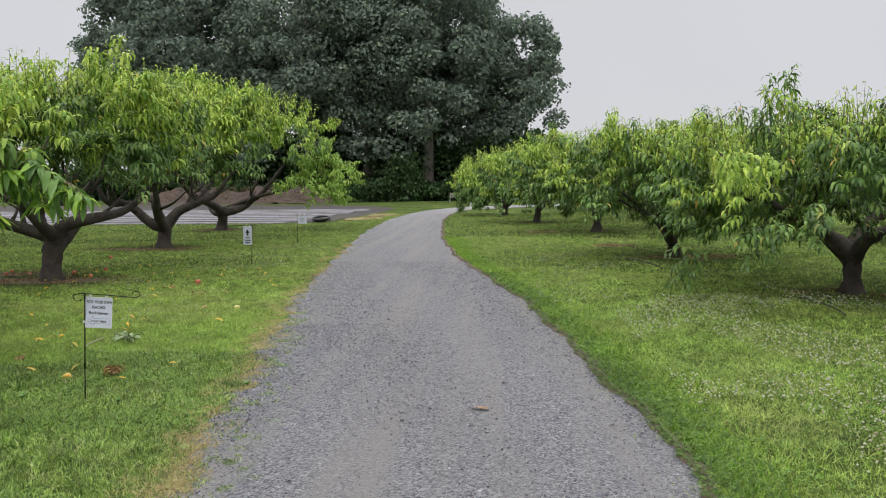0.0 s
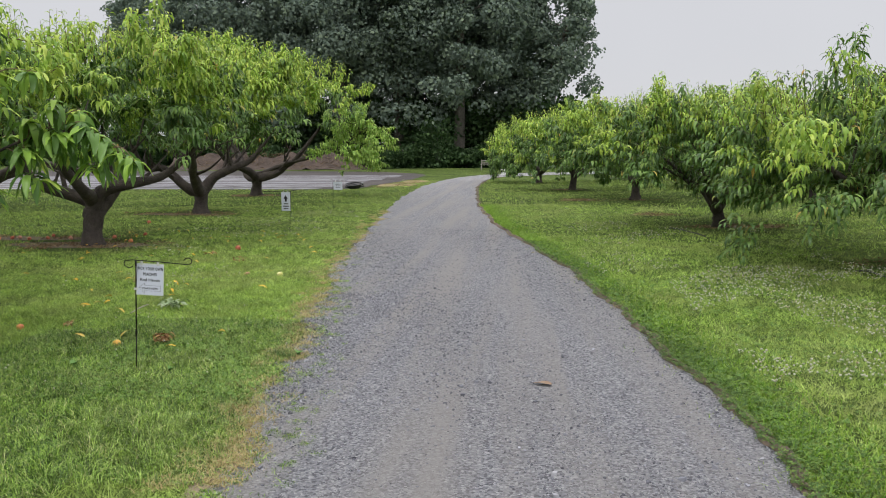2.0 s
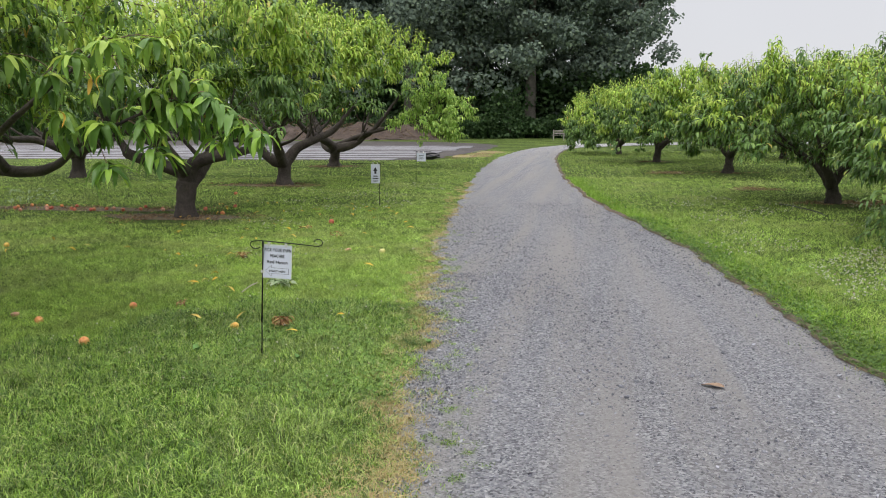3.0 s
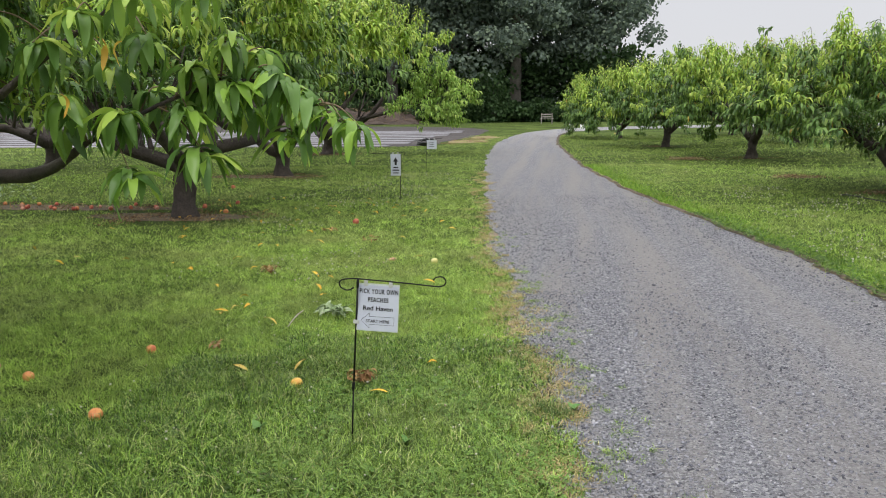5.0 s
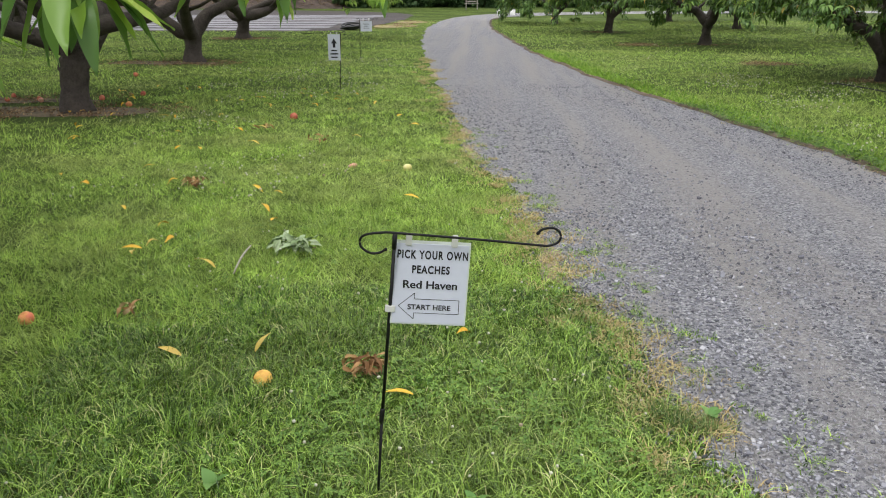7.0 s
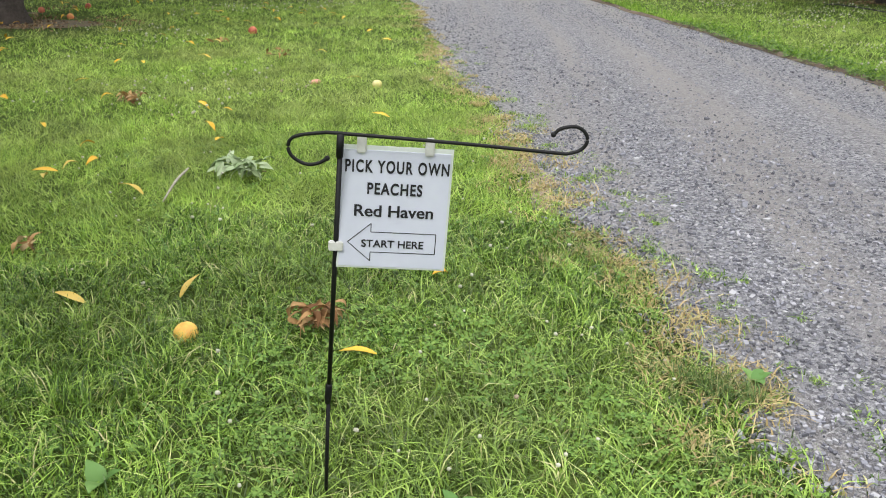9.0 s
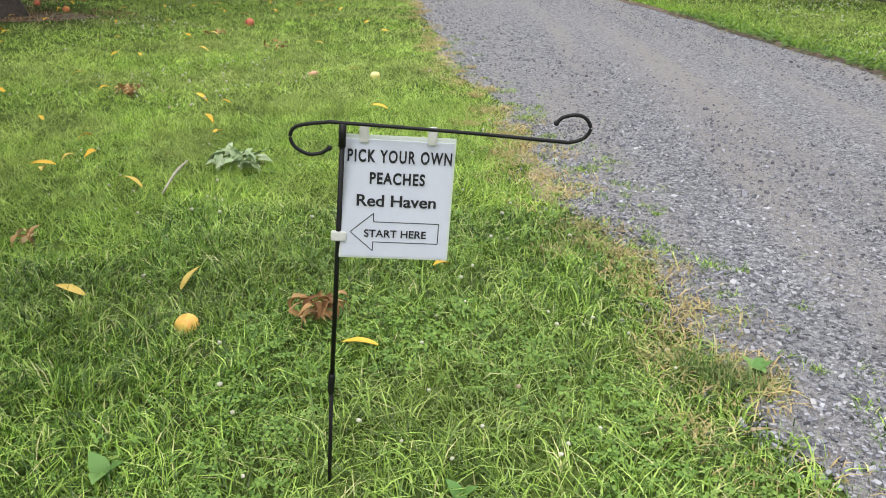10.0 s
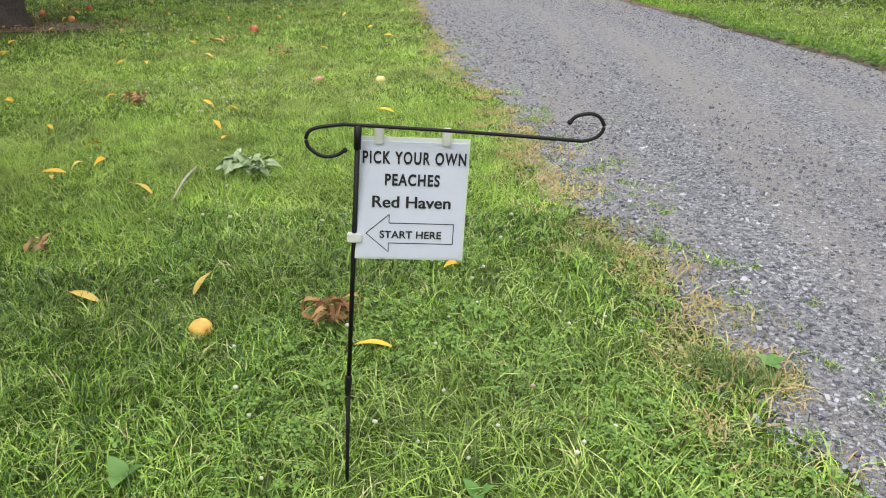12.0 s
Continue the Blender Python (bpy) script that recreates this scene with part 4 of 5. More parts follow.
def stones(seed, n, x0, x1, y0, y1, s0, s1, edge=None, stray=0.035):
    rng = np.random.default_rng(seed)
    x, y = rng.uniform(x0, x1, n), rng.uniform(y0, y1, n)
    dp = road_depth(x, y)
    ok = dp > -0.02 - rng.exponential(stray, n)
    if edge is not None:
        ok &= dp < rng.exponential(edge, n)
    x, y, dp = x[ok], y[ok], dp[ok]
    m = len(x)
    s = s0 + (s1 - s0) * rng.random(m) ** 3
    cube = np.array([(a, b, c) for a in (-1, 1) for b in (-1, 1) for c in (-1, 1)], float)
    v = cube[None] * rng.uniform(0.55, 1.0, (m, 8, 1)) * np.stack([s, s * rng.uniform(0.65, 1, m), s * rng.uniform(0.5, 0.85, m)], 1)[:, None] * 0.52
    a = rng.uniform(0, 6.28, m)
    ca, sa = np.cos(a)[:, None], np.sin(a)[:, None]
    tilt = rng.normal(0, 0.35, m)[:, None]
    vz = v[..., 2] + v[..., 0] * tilt
    z = 0.005 + 0.022 * np.sin(np.clip(dp / 2.8, 0, 0.5) * math.pi)
    v = np.stack([x[:, None] + v[..., 0] * ca - v[..., 1] * sa, y[:, None] + v[..., 0] * sa + v[..., 1] * ca, z[:, None] + vz + s[:, None] * 0.08], -1)
    q = [(0, 1, 3, 2), (4, 6, 7, 5), (0, 4, 5, 1), (2, 3, 7, 6), (0, 2, 6, 4), (1, 5, 7, 3)]
    loc = np.array([t for a_, b_, c_, d_ in q for t in ((a_, b_, c_), (a_, c_, d_))])
    t = (np.arange(m) * 8)[:, None, None] + loc[None]
    return v.reshape(-1, 3), t.reshape(-1, 3)


gravel = joined([stones(81, 18000, -2.4, 1.7, 3.0, 8.5, 0.005, 0.015), stones(82, 40000, -2.4, -0.2, 4.2, 8.0, 0.005, 0.019, 0.6), stones(84, 5000, 0.0, 1.8, 2.5, 12, 0.007, 0.022, 0.25), stones(85, 260, -2.4, 1.6, 3.0, 9, 0.016, 0.036), stones(87, 5000, -2.2, -1.0, 4.0, 8.0, 0.006, 0.018, 0.12, 0.06), stones(86, 9000, -3.0, 1.3, 8.5, 15, 0.010, 0.022)])
tagged(part("gravel", tri_mesh("gravel", *gravel, smooth=False), M_STONE), "loose grey crushed stone scattered over the lane", "gravel", kind="stuff")


# ---- grass ----
TRUNKS = [(-7.17, 12.13), (-8.15, 18.9), (-9.52, 26.9), (-6.8, 5.3), (5.23, 10.56), (3.99, 15.9), (3.48, 24.6), (1.9, 30.9)]


def density(x, y):
    """Blades a square metre, and how coarse they are: densest where the walk goes."""
    d = min(math.hypot(x + 2.4, y - 4.6), 1.1 * math.hypot(x - 0.2, y - 0.6) + 0.5)
    if d < 1.9:
        return 14500, 0.97
    if d < 3.8:
        return 8200, 1.06
    if d < 6:
        return 4200, 1.4
    if d < 10:
        return 1700, 2.0
    if d < 18:
        return 480, 3.0
    return 130, 4.6


def tuft_turn(x, y, size):
    """The way each blade leans: blades of one tuft lean alike."""
    cell = np.floor(x / size + 0.6 * np.sin(y * 4.3)) * 12.9898 + np.floor(y / size + 0.6 * np.sin(x * 5.1)) * 78.233
    return np.mod(np.sin(cell) * 43758.5453, 1.0)


def blade_arrays(rng, x, y, h, w, lean=0.5, tufts=0.0):
    n = len(x)
    a, b = rng.uniform(0, 6.28, n), rng.uniform(0, 6.28, n)
    if tufts:
        a = tuft_turn(x, y, tufts) * 6.28 + rng.normal(0, 1.5, n)
    ln = h * np.abs(rng.normal(0, lean, n)) + h * 0.15
    dx, dy, sx, sy = np.cos(a) * ln, np.sin(a) * ln, np.cos(b) * w / 2, np.sin(b) * w / 2
    z = np.zeros(n)
    rows = [np.stack([x - sx, y - sy, z], 1), np.stack([x + sx, y + sy, z], 1),
            np.stack([x - sx * 0.8 + dx * 0.35, y - sy * 0.8 + dy * 0.35, h * 0.6], 1), np.stack([x + sx * 0.8 + dx * 0.35, y + sy * 0.8 + dy * 0.35, h * 0.6], 1),
            np.stack([x + dx, y + dy, h * (1.0 - 0.3 * np.clip(ln / h - 0.4, 0, 1))], 1)]
    v = np.stack(rows, 1)
    t = (np.arange(n) * 5)[:, None, None] + np.array([(0, 1, 2), (1, 3, 2), (2, 3, 4)])[None]
    return v.reshape(-1, 3), t.reshape(-1, 3)


def spear_arrays(rng, x, y, h, w, lean=0.5, tufts=0.1):
    """Blades of one triangle each."""
    n = len(x)
    b = rng.uniform(0, 6.28, n)
    a = tuft_turn(x, y, tufts) * 6.28 + rng.normal(0, 1.3, n)
    ln = h * (np.abs(rng.normal(0, lean, n)) + 0.15)
    sx, sy, z = np.cos(b) * w / 2, np.sin(b) * w / 2, np.zeros(n)
    v = np.stack([np.stack([x - sx, y - sy, z], 1), np.stack([x + sx, y + sy, z], 1), np.stack([x + np.cos(a) * ln, y + np.sin(a) * ln, h * (1.0 - 0.3 * np.clip(ln / h - 0.4, 0, 1))], 1)], 1)
    return v.reshape(-1, 3), np.arange(3 * n).reshape(-1, 3)


def grow():
    rng = np.random.default_rng(91)
    xs, ys, cs = [], [], []
    step = 0.5
    for i in range(-50, 32):
        for j in range(0, 84):
            x0, y0 = i * step, j * step
            if y0 < 1.4 or abs(x0 + 0.2) > 4.0 + 0.62 * y0 + 2 or y0 > 31 and x0 < -6.5:
                continue
            k, c = density(x0 + 0.25, y0 + 0.25)
            n = rng.poisson(k * step * step)
            xs.append(x0 + rng.random(n) * step)
            ys.append(y0 + rng.random(n) * step)
            cs.append(np.full(n, c))
    x, y, c = np.concatenate(xs), np.concatenate(ys), np.concatenate(cs)
    dp = road_depth(x, y)
    keep = (dp < 0.0) | ((dp < 0.35) & (rng.random(len(x)) < 0.10 * np.exp(-dp / 0.12)) & (np.sin(x * 9) * np.sin(y * 7) > 0.0))
    for tx, ty in TRUNKS:
        r = np.hypot((x - tx), (y - ty) / 1.3)
        keep &= rng.random(len(x)) < np.clip((r - 0.5) / 0.9, 0.08, 1)
    verge = (dp > -0.08) & (x < -0.5) & (y < 14)
    keep &= ~verge | (rng.random(len(x)) < np.clip(-dp / 0.08, 0.25, 1))
    for tx, ty, rx, ry in ((-9.7, 13.0, 2.4, 0.45), (-7.4, 12.1, 1.4, 0.5), (-8.7, 18.6, 1.4, 0.5)):
        keep &= rng.random(len(x)) < np.clip(np.hypot((x - tx) / rx, (y - ty) / ry) - 0.55, 0.12, 1)
    keep &= rng.random(len(x)) < 0.45 + 0.75 * tuft_turn(x, y + 3.3, 0.09)
    x, y, c, dp = x[keep], y[keep], c[keep], dp[keep]
    clump = 0.5 + 0.5 * np.sin(x * 3.7 + np.sin(y * 2.9) * 2) * np.sin(y * 3.1 + np.sin(x * 2.3) * 2)
    h = 0.024 + 0.034 * rng.random(len(x)) ** 1.5 + 0.012 * clump
    tall = tuft_turn(x + 7.1, y, 0.11)
    h *= (0.72 + 0.5 * tall) * np.where(dp > -0.25, 0.8, 1.0)
    h *= np.where(c > 1.3, 0.9, 1.0)
    w = np.where(c > 1.3, 0.0036, 0.0041) * c * rng.uniform(0.7, 1.3, len(x))
    w *= np.where(c > 1.05, 1.25, 1.0)
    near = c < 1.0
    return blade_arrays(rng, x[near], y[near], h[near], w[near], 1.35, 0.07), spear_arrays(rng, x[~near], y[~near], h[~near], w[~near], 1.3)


near_grass, far_grass = grow()
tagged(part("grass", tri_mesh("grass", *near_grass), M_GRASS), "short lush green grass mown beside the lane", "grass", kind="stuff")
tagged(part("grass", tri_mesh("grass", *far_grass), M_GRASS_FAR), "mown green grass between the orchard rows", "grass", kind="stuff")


# ---- straw, clover and tufts ----
def scatter_blades(seed, spots, h, w, lean):
    """Blades round many spots: (x, y, radius, count)."""
    rng = np.random.default_rng(seed)
    xs, ys = [], []
    for x, y, r, n in spots:
        a, q = rng.uniform(0, 6.28, n), r * np.sqrt(rng.random(n))
        xs.append(x + np.cos(a) * q)
        ys.append(y + np.sin(a) * q)
    x, y = np.concatenate(xs), np.concatenate(ys)
    hh = h * rng.uniform(0.5, 1.3, len(x))
    v, t = blade_arrays(rng, x, y, hh, w * rng.uniform(0.7, 1.3, len(x)), lean)
    v[:, 2] += 0.008
    return v, t


srng = np.random.default_rng(101)
straw_spots = []
for k in range(210):
    y = 3.0 + 17 * srng.random() ** 1.6
    x = np.interp(y, LY, LX) + float(wob(np.array(y), 1.0)) + srng.normal(-0.06, 0.10)
    straw_spots.append((x, y, srng.uniform(0.04, 0.14), int(srng.uniform(35, 120))))
straw_spots += [(-1.92, 6.86, 0.2, 260), (-1.86, 6.28, 0.16, 240), (-1.74, 5.99, 0.16, 260), (-1.65, 5.28, 0.14, 200), (-2.02, 7.37, 0.2, 220), (-1.6, 5.36, 0.1, 120)]
for k in range(60):
    y = srng.uniform(4, 22)
    straw_spots.append((np.interp(y, RY, RX) + 0.03 + srng.normal(0, 0.05), y, 0.08, 14))
tagged(part("dry_grass", tri_mesh("dry_grass", *scatter_blades(102, straw_spots, 0.022, 0.0048, 2.0)), M_STRAW), "dry straw-coloured grass along the lane's edge", "grass", kind="stuff")

M_TUFT = leafy("coarse_tuft", [(0.0, (0.05, 0.10, 0.028)), (0.7, (0.15, 0.24, 0.06)), (1.0, (0.36, 0.32, 0.15))], 0.6, 0.15)
tufts = [(-1.58, 6.78), (-1.66, 7.25), (-1.69, 6.94), (-1.59, 6.55), (-1.48, 5.96), (-1.53, 5.75), (-1.47, 5.36), (-1.34, 5.28), (-1.62, 6.23), (-1.9, 8.3), (-1.95, 8.0), (-1.15, 4.5), (-1.2, 4.1), (-1.1, 3.7), (-1.0, 3.4), (-1.3, 4.8)]
tuft_spots = []
for x, y in tufts:
    for q in range(4):
        tuft_spots.append((x + srng.normal(0, 0.07), y + srng.normal(0, 0.06), srng.uniform(0.02, 0.06), int(srng.uniform(15, 55))))
for k in range(150):
    y = 2.6 + 8.5 * srng.random() ** 1.3
    x = np.interp(y, LY, LX) + float(wob(np.array(y), 1.0)) + srng.exponential(0.14)
    tuft_spots.append((x, y, srng.uniform(0.02, 0.09), int(srng.uniform(10, 60))))
tagged(part("grass_tufts", tri_mesh("grass_tufts", *scatter_blades(103, tuft_spots, 0.016, 0.0045, 1.8)), M_GRASS), "small grass tufts growing out of the gravel", "grass", kind="stuff")
tagged(part("grass_tuft", tri_mesh("grass_tuft", *scatter_blades(104, [(-1.69, 5.31, 0.055, 260), (-1.63, 5.27, 0.04, 120), (-1.76, 5.36, 0.04, 90)], 0.05, 0.003, 0.9)), M_TUFT), "coarse dark tuft of grass at the gravel's edge", "grass")


def clover_leaves(seed, n, x0, x1, y0, y1, size, along=False):
    rng = np.random.default_rng(seed)
    x, y = rng.uniform(x0, x1, n), rng.uniform(y0, y1, n)
    if along:
        x = x + np.interp(y, RY, RX) + np.array([wob(q, 4.0) for q in y]) * 0.7
        ok = rng.random(n) < np.clip(1.25 - (x - np.interp(y, RY, RX)) / 0.42, 0.1, 1)
    else:
        ok = (road_depth(x, y) < -0.02) & (np.sin(x * 4.1 + 1.3 * np.sin(y * 2.2)) * np.sin(y * 3.7 + np.sin(x * 3)) > -0.25)
    x, y = x[ok], y[ok]
    m = len(x)
    z = rng.uniform(0.02, 0.05, m)
    vs = []
    a0 = rng.uniform(0, 6.28, m)
    s = size * rng.uniform(0.6, 1.2, m)
    tx, ty = rng.normal(0, 0.3, m), rng.normal(0, 0.3, m)
    for k in range(3):
        a = a0 + k * 2.094
        for da, r in ((0, 0.05), (-0.55, 0.75), (-0.25, 1.1), (0.25, 1.1), (0.55, 0.75)):
            ox, oy = np.cos(a + da) * r * s, np.sin(a + da) * r * s
            vs.append(np.stack([x + ox, y + oy, z + ox * tx + oy * ty + (0.12 * s if abs(da) > 0.5 else 0)], 1))
    v = np.stack(vs, 1)
    loc = []
    for k in range(3):
        b = 5 * k
        loc += [(b, b + 1, b + 2), (b, b + 2, b + 3), (b, b + 3, b + 4)]
    t = (np.arange(m) * 15)[:, None, None] + np.array(loc)[None]
    return v.reshape(-1, 3), t.reshape(-1, 3)


cl = joined([clover_leaves(111, 3000, -4.0, -1.2, 4.2, 7.5, 0.011), clover_leaves(112, 4200, -3.0, -1.4, 4.1, 5.7, 0.0115), clover_leaves(113, 4500, 1.2, 3.8, 3.2, 9, 0.016)])
tagged(part("clover", tri_mesh("clover", *cl), M_CLOVER), "clover leaves mixed through the lawn", "clover", kind="stuff")


def clover_flowers(seed, groups):
    """White flower heads: small faceted balls on the grass."""
    rng = np.random.default_rng(seed)
    bm = bmesh.new()
    bmesh.ops.create_icosphere(bm, subdivisions=1, radius=1)
    bv = np.array([v.co[:] for v in bm.verts])
    bt = np.array([[v.index for v in f.verts] for f in bm.faces])
    bm.free()
    P, S = [], []
    for n, x0, x1, y0, y1, s, cut in groups:
        x, y = rng.uniform(x0, x1, n), rng.uniform(y0, y1, n)
        ok = (road_depth(x, y) < -0.12) & (np.sin(x * 1.9 + np.sin(y * 1.1) * 1.5) * np.sin(y * 1.3 + np.sin(x * 1.7)) > cut)
        x, y = x[ok], y[ok]
        P.append(np.stack([x, y, rng.uniform(0.05, 0.095, len(x))], 1))
        S.append(s * rng.uniform(0.6, 1.15, len(x)))
    p, s = np.concatenate(P), np.concatenate(S)
    v = p[:, None] + bv[None] * s[:, None, None] * np.array([1, 1, 0.85]) * rng.uniform(0.8, 1.2, (len(p), len(bv), 1))
    t = (np.arange(len(p)) * len(bv))[:, None, None] + bt[None]
    return v.reshape(-1, 3), t.reshape(-1, 3)


fl = clover_flowers(121, [(150, -4.2, -1.5, 4.2, 7.5, 0.0068, -0.4), (5200, 1.7, 5.0, 3.5, 10, 0.0085, -0.05), (1500, 0.9, 4.5, 9, 17, 0.010, 0.25), (450, -0.5, 3.5, 16, 27, 0.010, 0.25), (1300, -7, -3, 11, 19, 0.010, 0.1), (600, -5.5, -2.2, 7.5, 12, 0.009, 0.1)])
tagged(part("clover_flowers", tri_mesh("clover_flowers", *fl), M_FLOWER), "small white clover flower heads in the grass", "flowers", kind="stuff")


# ---- bare and littered ground under the trees ----
M_LITTER = surface("leaf_litter", (0.06, 0.045, 0.03), (0.20, 0.15, 0.095), 3.5, 0.95, 0.9, 26, dist=0.03)
M_DRY = surface("dead_turf", (0.17, 0.13, 0.06), (0.33, 0.25, 0.13), 2.5, 0.95, 0.8, 22, dist=0.03)
M_FLAKE = leafy("litter_flakes", [(0.0, (0.10, 0.06, 0.035)), (0.5, (0.22, 0.14, 0.08)), (1.0, (0.40, 0.28, 0.15))], 0.9, 0.05)
litter_spots = []
for k, (x, y, rx, ry, mt) in enumerate(((-7.4, 12.1, 1.25, 0.42, M_LITTER), (-9.7, 13.0, 2.2, 0.34, M_LITTER), (-8.7, 18.6, 1.2, 0.35, M_LITTER), (-9.5, 27, 1.0, 0.4, M_LITTER), (3.2, 19.0, 0.5, 0.4, M_DRY), (1.8, 24.7, 0.5, 0.5, M_DRY), (4.5, 16.0, 0.8, 0.3, M_DRY), (-5.9, 35.5, 0.9, 1.6, M_DRY), (-5.6, 39.5, 0.7, 2.0, M_DRY))):
    pts = [(x + rx * math.cos(q * 0.785) * (1 + 0.2 * math.sin(q * 2.3 + k)), y + ry * math.sin(q * 0.785)) for q in range(8)]
    patch("soil_patch", pts, 0.006 + 0.0005 * k, mt, "brown litter and bare soil under the trees" if mt is M_LITTER else "patch of dead brown grass", 130 + k, 0.05)
    for q in range(14):
        litter_spots.append((x + srng.normal(0, rx * 0.6), y + srng.normal(0, ry * 0.75), 0.3, 55))
for x, y in TRUNKS:
    for q in range(8):
        litter_spots.append((x + srng.normal(0, 0.35), y + srng.normal(0, 0.3), 0.28, 45))
tagged(part("leaf_litter", tri_mesh("leaf_litter", *scatter_blades(139, litter_spots, 0.02, 0.02, 2.0)), M_FLAKE), "dry brown leaf litter under the peach trees", "leaf litter", kind="stuff")


# ---- crumbling turf edge along the lane ----
def turf_edge():
    rng = np.random.default_rng(145)
    ys = np.arange(2.0, 46, 0.06)
    v, t = [], []
    for y in ys:
        x = float(np.interp(y, RY, RX) + wob(y, 4.0) * 0.7)
        a, w = rng.normal(0, 0.012), rng.uniform(0.01, 0.035)
        for dx, z in ((-0.03, 0.008), (0.0 + a, 0.022 + rng.normal(0, 0.004)), (w * 0.6, 0.034 + rng.normal(0, 0.005)), (w + 0.04, 0.004)):
            v.append((x + dx, y + rng.normal(0, 0.01), z))
    for i in range(len(ys) - 1):
        for j in range(3):
            a = i * 4 + j
            t += [(a, a + 1, a + 4), (a + 1, a + 5, a + 4)]
    tagged(part("turf_edge", tri_mesh("turf_edge", v, t), M_EDGE), "crumbling dark soil edge where turf meets gravel", "edge", kind="structure")
    x, y = [], []
    for k in range(11000):
        yy = 2.0 + 20 * rng.random() ** 1.6
        x.append(float(np.interp(yy, RY, RX) + wob(yy, 4.0) * 0.7 + (abs(rng.normal(0.0, 0.24)) + rng.normal(0.08, 0.03))))
        y.append(yy)
    x, y = np.array(x), np.array(y)
    bv, bt = blade_arrays(rng, x, y, rng.uniform(0.02, 0.055, len(x)), 0.006 * (1 + y * 0.06), 1.1)
    bv[:, 2] += 0.015
    tagged(part("edge_grass", tri_mesh("edge_grass", bv, bt), M_EDGEGRASS), "bright low weeds overhanging the gravel's edge", "grass", kind="stuff")


M_EDGE = surface("edge_soil", (0.05, 0.04, 0.03), (0.16, 0.12, 0.085), 6, 0.95, 0.6, 40)
M_EDGEGRASS = leafy("edge_weeds", [(0.0, (0.10, 0.22, 0.02)), (0.5, (0.19, 0.34, 0.035)), (1.0, (0.30, 0.44, 0.07))], 0.55, 0.3)
M_LOWWEED = leafy("low_weed_leaves", [(0.0, (0.045, 0.10, 0.02)), (0.6, (0.09, 0.17, 0.032)), (1.0, (0.19, 0.28, 0.055))], 0.6, 0.25)
turf_edge()
edge_weeds = joined([clover_leaves(146, 7500, -0.045, 0.42, 2.0, 6.0, 0.0125, True), clover_leaves(147, 4500, -0.04, 0.38, 6.0, 13.0, 0.017, True)])
tagged(part("low_weeds", tri_mesh("low_weeds", *edge_weeds), M_LOWWEED), "mat of low dark green weeds creeping over the gravel edge", "weeds", kind="stuff")


def bare_verge():
    """Trodden sandy soil where the grass thins out beside the gravel."""
    rng = np.random.default_rng(148)
    ys = np.arange(2.0, 20, 0.05)
    v, t = [], []
    for i, y in enumerate(ys):
        x = float(np.interp(y, LY, LX) + wob(y, 1.0))
        worn = min(1.0, max(0.0, 0.25 + math.sin(y * 1.9 + 0.8) * 0.7 + math.sin(y * 4.7) * 0.5 + rng.normal(0, 0.12)))
        wide, inner = 0.02 + 0.085 * worn, 0.015 + 0.06 * worn * (0.6 + 0.4 * math.sin(y * 8.1))
        lift = 0.016 * worn - 0.006
        for dx, z in ((-wide, -0.004), (-wide * 0.5, lift + rng.normal(0, 0.002)), (0.0, lift + rng.normal(0, 0.002)), (inner, -0.002)):
            v.append((x + dx, y, z))
    for i in range(len(ys) - 1):
        for j in range(3):
            a = i * 4 + j
            t += [(a, a + 1, a + 4), (a + 1, a + 5, a + 4)]
    tagged(part("bare_verge", tri_mesh("bare_verge", v, t), M_SANDY), "trodden tan soil between the lawn and gravel", "soil", kind="structure")


M_SANDY = surface("sandy_soil", (0.13, 0.10, 0.068), (0.30, 0.24, 0.165), 5, 0.95, 0.8, 45, dist=0.012)
bare_verge()


# ---- fallen fruit and leaves ----
def fruit_material(name, flesh, blush):
    m, n, l, b = node_mat(name)
    a = noise_tex(n, l, 16, 3)
    r = ramp(n, [(0.42, flesh), (0.62, blush)])
    l.new(a.outputs["Fac"], r.inputs["Fac"])
    l.new(r.outputs["Color"], b.inputs["Base Color"])
    b.inputs["Roughness"].default_value = 0.65
    f = noise_tex(n, l, 300, 2)
    bp = n.new("ShaderNodeBump")
    bp.inputs["Strength"].default_value, bp.inputs["Distance"].default_value = 0.25, 0.001
    l.new(f.outputs["Fac"], bp.inputs["Height"])
    l.new(bp.outputs["Normal"], b.inputs["Normal"])
    return m


M_FRUIT = {"yellow": fruit_material("yellow_peach_skin", (0.78, 0.50, 0.10), (0.70, 0.33, 0.08)), "orange": fruit_material("orange_peach_skin", (0.78, 0.36, 0.12), (0.62, 0.16, 0.08)), "red": fruit_material("red_peach_skin", (0.55, 0.17, 0.09), (0.36, 0.06, 0.045)), "pale": fruit_material("pale_peach_skin", (0.66, 0.60, 0.28), (0.55, 0.50, 0.16)), "pink": fruit_material("rotting_peach_skin", (0.62, 0.30, 0.22), (0.40, 0.20, 0.13))}


